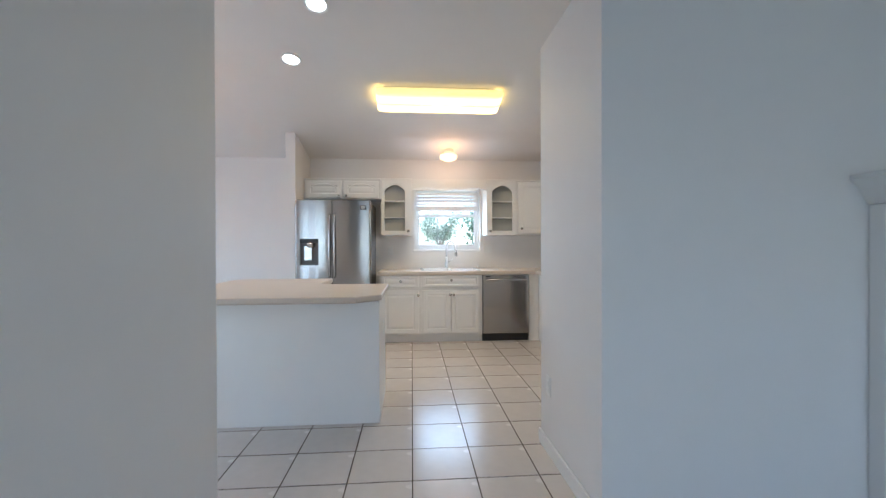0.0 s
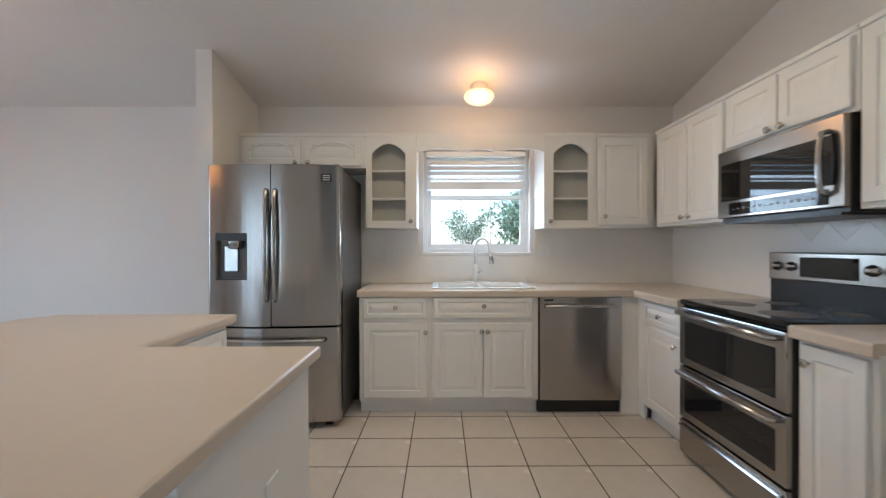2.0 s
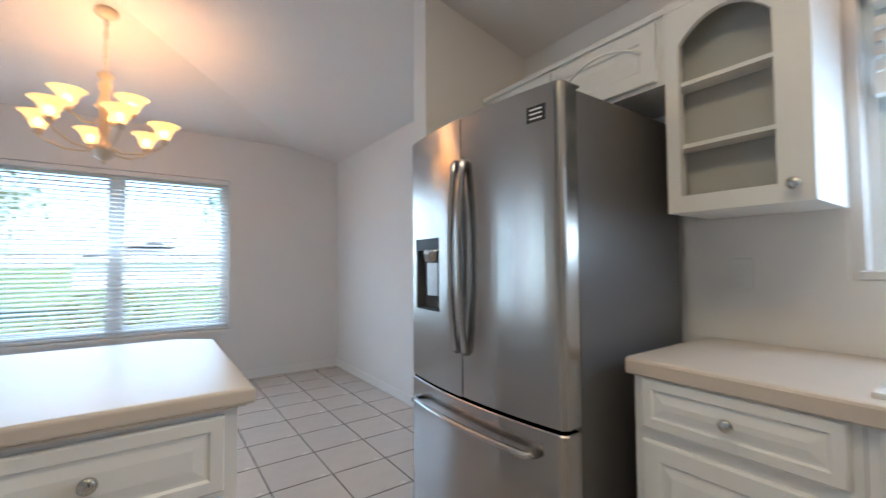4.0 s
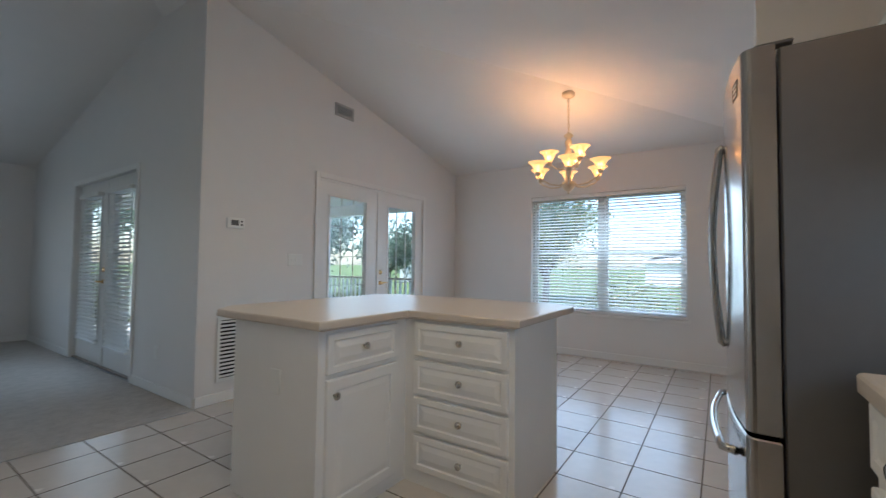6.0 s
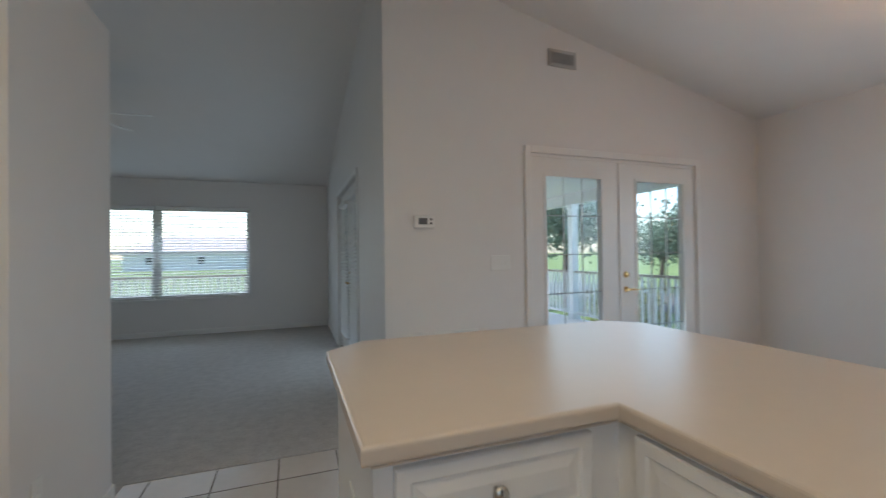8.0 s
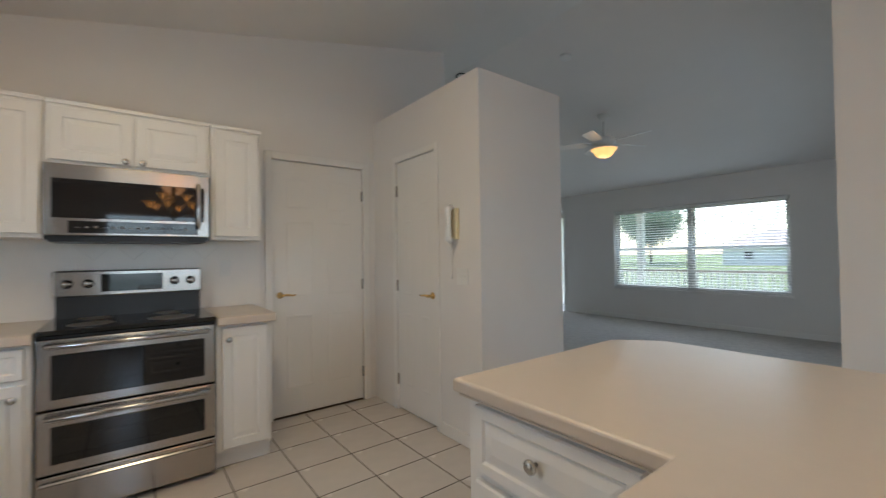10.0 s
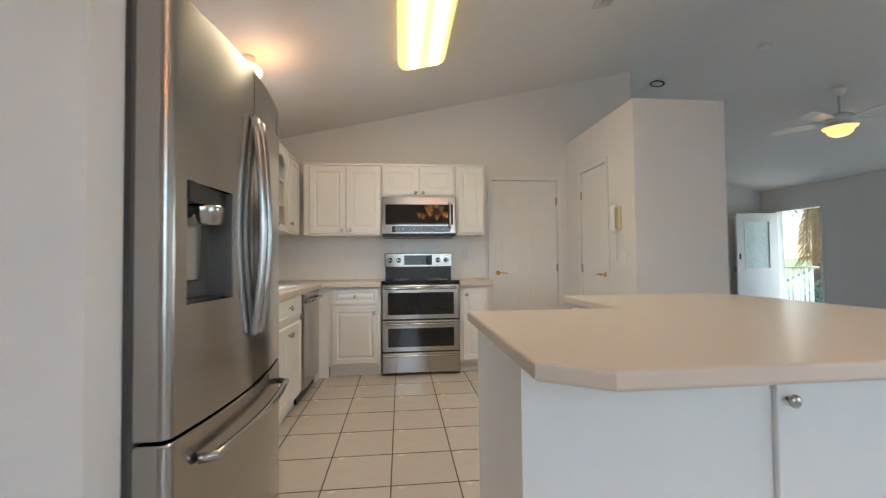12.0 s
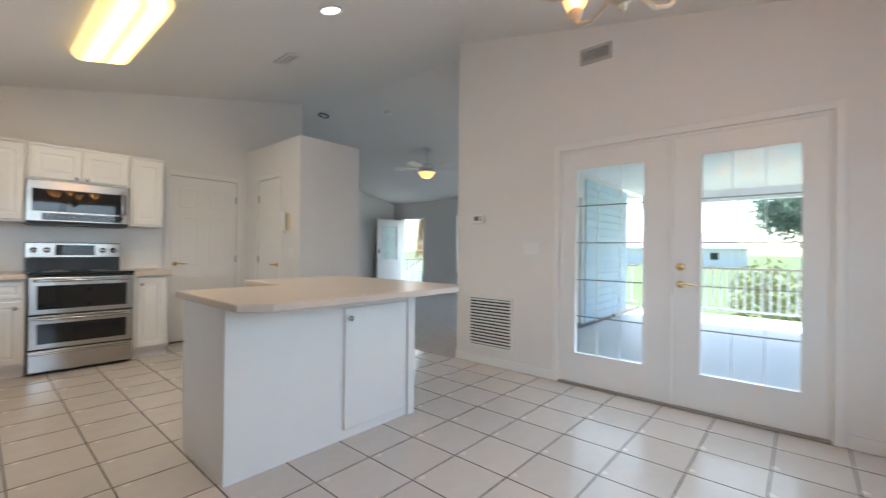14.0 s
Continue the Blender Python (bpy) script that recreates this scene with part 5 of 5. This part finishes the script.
def railing(x0, y0, x1, y1, z=-0.06, mat=None, label="white porch railing with square balusters and a grey top rail", drop=0.0, h=0.95):
    L = math.hypot(x1 - x0, y1 - y0)
    r = thing("railing", pose(x0, y0, z, 0, 0, math.degrees(math.atan2(y1 - y0, x1 - x0))), label, "railing", "porch railings")

    def rail(z0, z1, w, mt, nm):
        bm = bmesh.new()
        box(bm, 0, -w, z0, L, w, z1)
        for v in bm.verts:
            v.co.z -= drop * v.co.x / L
        part(nm, bm, mt, r)
    rail(h - 0.04, h, 0.045, GREYWOOD, "top_rail")
    rail(0.09, 0.13, 0.02, PORCHW, "bottom_rail")
    me = to_mesh(cube(-0.018, -0.018, 0.13, 0.018, 0.018, h - 0.04), "baluster", PORCHW)
    k = int(L / 0.125)
    for i in range(1, k):
        share("baluster", me, r, (L * i / k, 0, -drop * i / k))
    return r


railing(P0 + 0.08, Q0 + 0.17, P0 + 0.08, -2.28)
railing(P0 + 0.08, -2.12, P0 + 0.08, Q1 - 0.38)
railing(P0 + 0.17, Q0 + 0.08, -0.02, Q0 + 0.08)
# front stoop
solid("front_stoop", cube(XL, YS - 1.7, GZ, XR + 0.15, YS - 0.152, -0.06), CONCRETE, "pale concrete front stoop along the wall", "stoop", kind="structure")
railing(XL, YS - 1.62, 5.2, YS - 1.62)
railing(5.2, YS - 1.62, 6.6, YS - 1.62)
railing(7.0, YS - 1.55, 7.0, YS - 0.2, drop=0.0)
railing(7.05, YS - 1.55, 8.6, YS - 1.9, drop=0.6)
column(6.75, YS - 1.60)
column(4.6, YS - 1.60)
solid("stoop_roof", cube(XL, YS - 1.85, 2.42, XR + 0.6, YS - 0.152, 2.52), PORCHW, "white painted ceiling over the front stoop", "porch ceiling", kind="structure")


def fence_run(x0, y0, x1, y1, top, label):
    L = math.hypot(x1 - x0, y1 - y0)
    f = thing("fence", pose(x0, y0, GZ, 0, 0, math.degrees(math.atan2(y1 - y0, x1 - x0))), label, "fence", kind="structure")
    n = int(L / 0.30)
    me = to_mesh(cube(0.002, -0.012, 0.06, 0.298, 0.012, top - GZ - 0.06), "fence_board", FENCE)
    post = to_mesh(cube(-0.06, -0.06, 0.0, 0.06, 0.06, top - GZ + 0.05, bevel=0.008), "fence_post", FENCE)
    for i in range(n):
        share("fence_board", me, f, (L * i / n, 0, 0))
        if i % 8 == 0:
            share("fence_post", post, f, (L * i / n, 0, 0))
    part("cap_rail", cube(0, -0.03, top - GZ - 0.06, L, 0.03, top - GZ), FENCE, f)
    part("base_rail", cube(0, -0.03, 0.0, L, 0.03, 0.06), FENCE, f)
    return f


fence_run(-9.0, 11.0, 12.0, 11.0, 1.28, "tall white vinyl privacy fence behind the kitchen")


def tree(x, y, h, r, seed, mat=LEAF, leaves=900, label="leafy green tree with a forked trunk"):
    rng = random.Random(seed)
    t = thing("tree", pose(x, y, GZ), label, "tree", "garden trees")
    bm = tube([(0, 0, 0), (0.05, 0.03, h * 0.2), (0.0, 0.08, h * 0.45)], [0.16, 0.12, 0.09], 9)
    tips = []
    for k in range(7):
        a, el = rng.uniform(0, 6.28), rng.uniform(0.4, 1.1)
        d = r * rng.uniform(0.55, 0.85)
        p1 = (math.cos(a) * d * 0.5, math.sin(a) * d * 0.5, h * 0.45 + d * 0.5 * el)
        p2 = (math.cos(a) * d, math.sin(a) * d, h * 0.45 + d * el + rng.uniform(0, h * 0.12))
        tube([(0.0, 0.08, h * rng.uniform(0.3, 0.45)), p1, p2], [0.07, 0.045, 0.015], 6, bm)
        tips += [p1, p2]
    part("trunk", bm, BARK, t)
    bm = bmesh.new()
    for i in range(leaves * 3):
        c = Vector(rng.choice(tips)) + Vector((rng.gauss(0, r * 0.23), rng.gauss(0, r * 0.23), rng.gauss(0, r * 0.19)))
        s = rng.uniform(0.10, 0.17) * r / 2
        q = Euler((rng.uniform(0, 6.28), rng.uniform(0, 6.28), rng.uniform(0, 6.28))).to_matrix()
        vs = [bm.verts.new(c + q @ Vector(p) * s) for p in ((-0.5, 0, 0), (0, -0.35, 0.08), (0.9, 0, 0), (0, 0.35, 0.08))]
        bm.faces.new(vs[:3])
        bm.faces.new((vs[0], vs[2], vs[3]))
    part("crown", bm, mat, t)
    return t


tree(6.9, 31.0, 5.6, 3.1, 3, leaves=2200)
tree(3.2, 32.0, 5.6, 1.6, 4, leaves=1500)
tree(13.5, 31.0, 7.6, 3.8, 5, leaves=1900)
tree(-12.0, 0.2, 4.4, 1.7, 6, LEAFY, 1300, "small tree with yellow-green leaves")
tree(-20.0, 9.5, 7.0, 3.4, 8, leaves=1600)
tree(-21.0, -3.8, 6.0, 3.0, 9, leaves=1600)
tree(-19.5, -6.0, 7.0, 3.2, 10, leaves=1500)
tree(-8.5, -8.0, 5.5, 2.2, 11, leaves=1500)
tree(-5.6, -11.5, 6.5, 2.6, 12, leaves=1600)
tree(-16.5, -11.0, 4.0, 2.1, 18, leaves=1700)
tree(-12.0, -18.0, 8.0, 3.6, 13, leaves=1500)
tree(34.0, -66.0, 9.0, 4.6, 14, leaves=1600)
tree(-3.0, -64.0, 11.0, 5.6, 15, leaves=1900)
tree(42.0, -82.0, 13.0, 6.5, 16, leaves=1900)
tree(-8.0, -84.0, 13.0, 6.5, 17, leaves=1900)


def shrub(x, y, h, r, seed, mat, label):
    rng = random.Random(seed)
    t = thing("shrub", pose(x, y, GZ), label, "shrub", "garden shrubs")
    bm = bmesh.new()
    for k in range(6):
        a = rng.uniform(0, 6.28)
        tube([(0, 0, 0), (math.cos(a) * r * 0.4, math.sin(a) * r * 0.4, h * 0.7)], [0.03, 0.01], 5, bm)
    part("stem", bm, BARK, t)
    bm = bmesh.new()
    for i in range(700):
        a, d = rng.uniform(0, 6.28), r * math.sqrt(rng.random())
        c = Vector((math.cos(a) * d, math.sin(a) * d, h * (0.15 + 0.85 * rng.random() * (1 - 0.45 * (d / r) ** 2))))
        q = Euler((rng.uniform(0, 6.28), rng.uniform(0, 6.28), rng.uniform(0, 6.28))).to_matrix()
        vs = [bm.verts.new(c + q @ Vector(p) * 0.11) for p in ((-0.5, 0, 0), (0, -0.35, 0.08), (0.9, 0, 0), (0, 0.35, 0.08))]
        bm.faces.new(vs[:3])
        bm.faces.new((vs[0], vs[2], vs[3]))
    part("crown", bm, mat, t)
    return t


shrub(-7.2, 3.7, 1.7, 1.0, 21, LEAFY, "yellow-green shrub on the lawn")
shrub(-7.0, 5.6, 1.3, 0.9, 22, LEAF, "green shrub on the lawn")
shrub(-6.6, -3.2, 1.5, 0.9, 23, LEAFY, "yellow-green shrub beside the porch")
shrub(-1.9, -7.5, 1.8, 0.8, 26, LEAFY, "yellow-green shrub beyond the porch railing")
shrub(8.2, -6.4, 1.4, 1.0, 24, LEAF, "green shrub by the front steps")
shrub(-7.5, -1.0, 1.2, 0.9, 25, LEAF, "green shrub beside the porch")


def palm(x, y, seed):
    rng = random.Random(seed)
    p = thing("palm_tree", pose(x, y, GZ), "palm tree with dry brown hanging fronds", "palm tree")
    part("trunk", tube([(0, 0, 0), (0.05, 0, 1.2), (0.0, 0.05, 2.5), (0.02, 0, 3.6)], [0.2, 0.16, 0.15, 0.17], 12), BARK, p)
    for k in range(30):
        a = rng.uniform(0, 6.28)
        dry = k < 18
        bm = bmesh.new()
        L = rng.uniform(1.3, 1.9)
        pts = []
        for i in range(9):
            u = i / 8
            out = L * (0.35 * math.sin(u * 1.6) if dry else 0.85 * u)
            z = 3.5 + (0.15 * u - 1.9 * u * u if dry else 0.9 * u - 1.2 * u * u)
            pts.append(Vector((math.cos(a) * out, math.sin(a) * out, z)))
        tube(pts, [0.022 - 0.002 * i for i in range(9)], 5, bm)
        side = Vector((-math.sin(a), math.cos(a), 0))
        for i in range(2, 9):
            for j in range(3):
                for sg in (-1, 1):
                    c = pts[i - 1].lerp(pts[i], j / 3)
                    tip = c + side * sg * rng.uniform(0.28, 0.45) + Vector((0, 0, -rng.uniform(0.1, 0.35))) + (pts[i] - pts[i - 1]) * 0.8
                    w = (pts[i] - pts[i - 1]).normalized() * 0.018
                    vs = [bm.verts.new(q) for q in (c - w, c + w, tip)]
                    bm.faces.new(vs)
        part("frond", bm, PALMD if dry else PALMG, p, "dry brown hanging frond" if dry else "green frond")
    return p


palm(8.9, -6.9, 31)


def house(x, y, w, d, h, rise, roof, seed, turn, label):
    q = thing("neighbour_house", pose(x, y, GZ, 0, 0, turn), label, "house")
    part("wall", cube(-w / 2, -d / 2, 0, w / 2, d / 2, h), STUCCO, q)
    bm = bmesh.new()
    e = 0.5
    lo = [bm.verts.new(v) for v in ((-w / 2 - e, -d / 2 - e, h), (w / 2 + e, -d / 2 - e, h), (w / 2 + e, d / 2 + e, h), (-w / 2 - e, d / 2 + e, h))]
    hi = [bm.verts.new((-w / 2 + d / 2, 0, h + rise)), bm.verts.new((w / 2 - d / 2, 0, h + rise))]
    bm.faces.new(lo[::-1])
    bm.faces.new((lo[0], lo[1], hi[1], hi[0]))
    bm.faces.new((lo[2], lo[3], hi[0], hi[1]))
    bm.faces.new((lo[1], lo[2], hi[1]))
    bm.faces.new((lo[3], lo[0], hi[0]))
    part("roof", bm, roof, q)
    part("fascia", cube(-w / 2 - e, -d / 2 - e, h - 0.15, w / 2 + e, d / 2 + e, h - 0.002), PORCHW, q)
    for k in range(3):
        for sg in (-1, 1):
            xx, yy = -w / 2 + w * (k + 0.5) / 3, sg * d / 2
            wd = part("window", ring(xx - 0.6, 0.9, xx + 0.6, 2.1, 0.07, yy - 0.03, yy + 0.03), PORCHW, q)
            part("pane", cube(xx - 0.53, yy - 0.012, 0.97, xx + 0.53, yy + 0.012, 2.03), BGLASS, wd)
    return q


house(14.0, -72.0, 20, 9, 2.7, 2.6, ROOFR, 1, 0, "pale neighbouring house with a reddish hip roof")
house(-52.0, 4.5, 8, 12, 2.6, 1.9, ROOF, 2, 0, "pale neighbouring house with a grey hip roof across the street")
house(-40.0, -22.0, 10, 9, 2.7, 2.0, ROOF, 3, 20, "pale neighbouring house with a grey roof beyond the trees")

# ---- floor tiles ----
TP, TG = 0.340, 0.007
tile_mesh = {}


def tile(w, d):
    key = (round(w, 3), round(d, 3))
    if key not in tile_mesh:
        bm = cube(0, 0, -0.0035, w, d, 0.0)
        me = to_mesh(bm, "tile", TILE)
        me.materials.append(GROUT)
        for f in me.polygons:
            f.material_index = 0 if f.normal.z > 0.5 else 1
        tile_mesh[key] = me
    return tile_mesh[key]


floor_ob = bpy.data.objects["floor"]


def cuts(start, lo, hi):
    first = start + TP * math.floor((lo - start) / TP)
    out = []
    a = first
    while a < hi - 0.02:
        out.append((max(a + TG / 2, lo), min(a + TP - TG / 2, hi)))
        a += TP
    return [(p, q) for p, q in out if q - p > 0.01]


for x0, x1 in cuts(1.00, XW, XE):
    for y0, y1 in cuts(4.475, YD + 0.015 if x0 < XL - 0.1 else YD + 0.044, YN):
        inside_block = x0 > PX and y1 < PY1 - 0.1
        under = (y0 > 5.62 and x1 > 0.6) or (x0 > 2.75 and y0 > 3.9) or (x0 > -0.35 and x1 < 0.70 and y0 > 3.3 and y1 < 3.75)
        if not inside_block and not under:
            share("tile", tile(x1 - x0, y1 - y0), floor_ob, (x0, y0, 0.0))
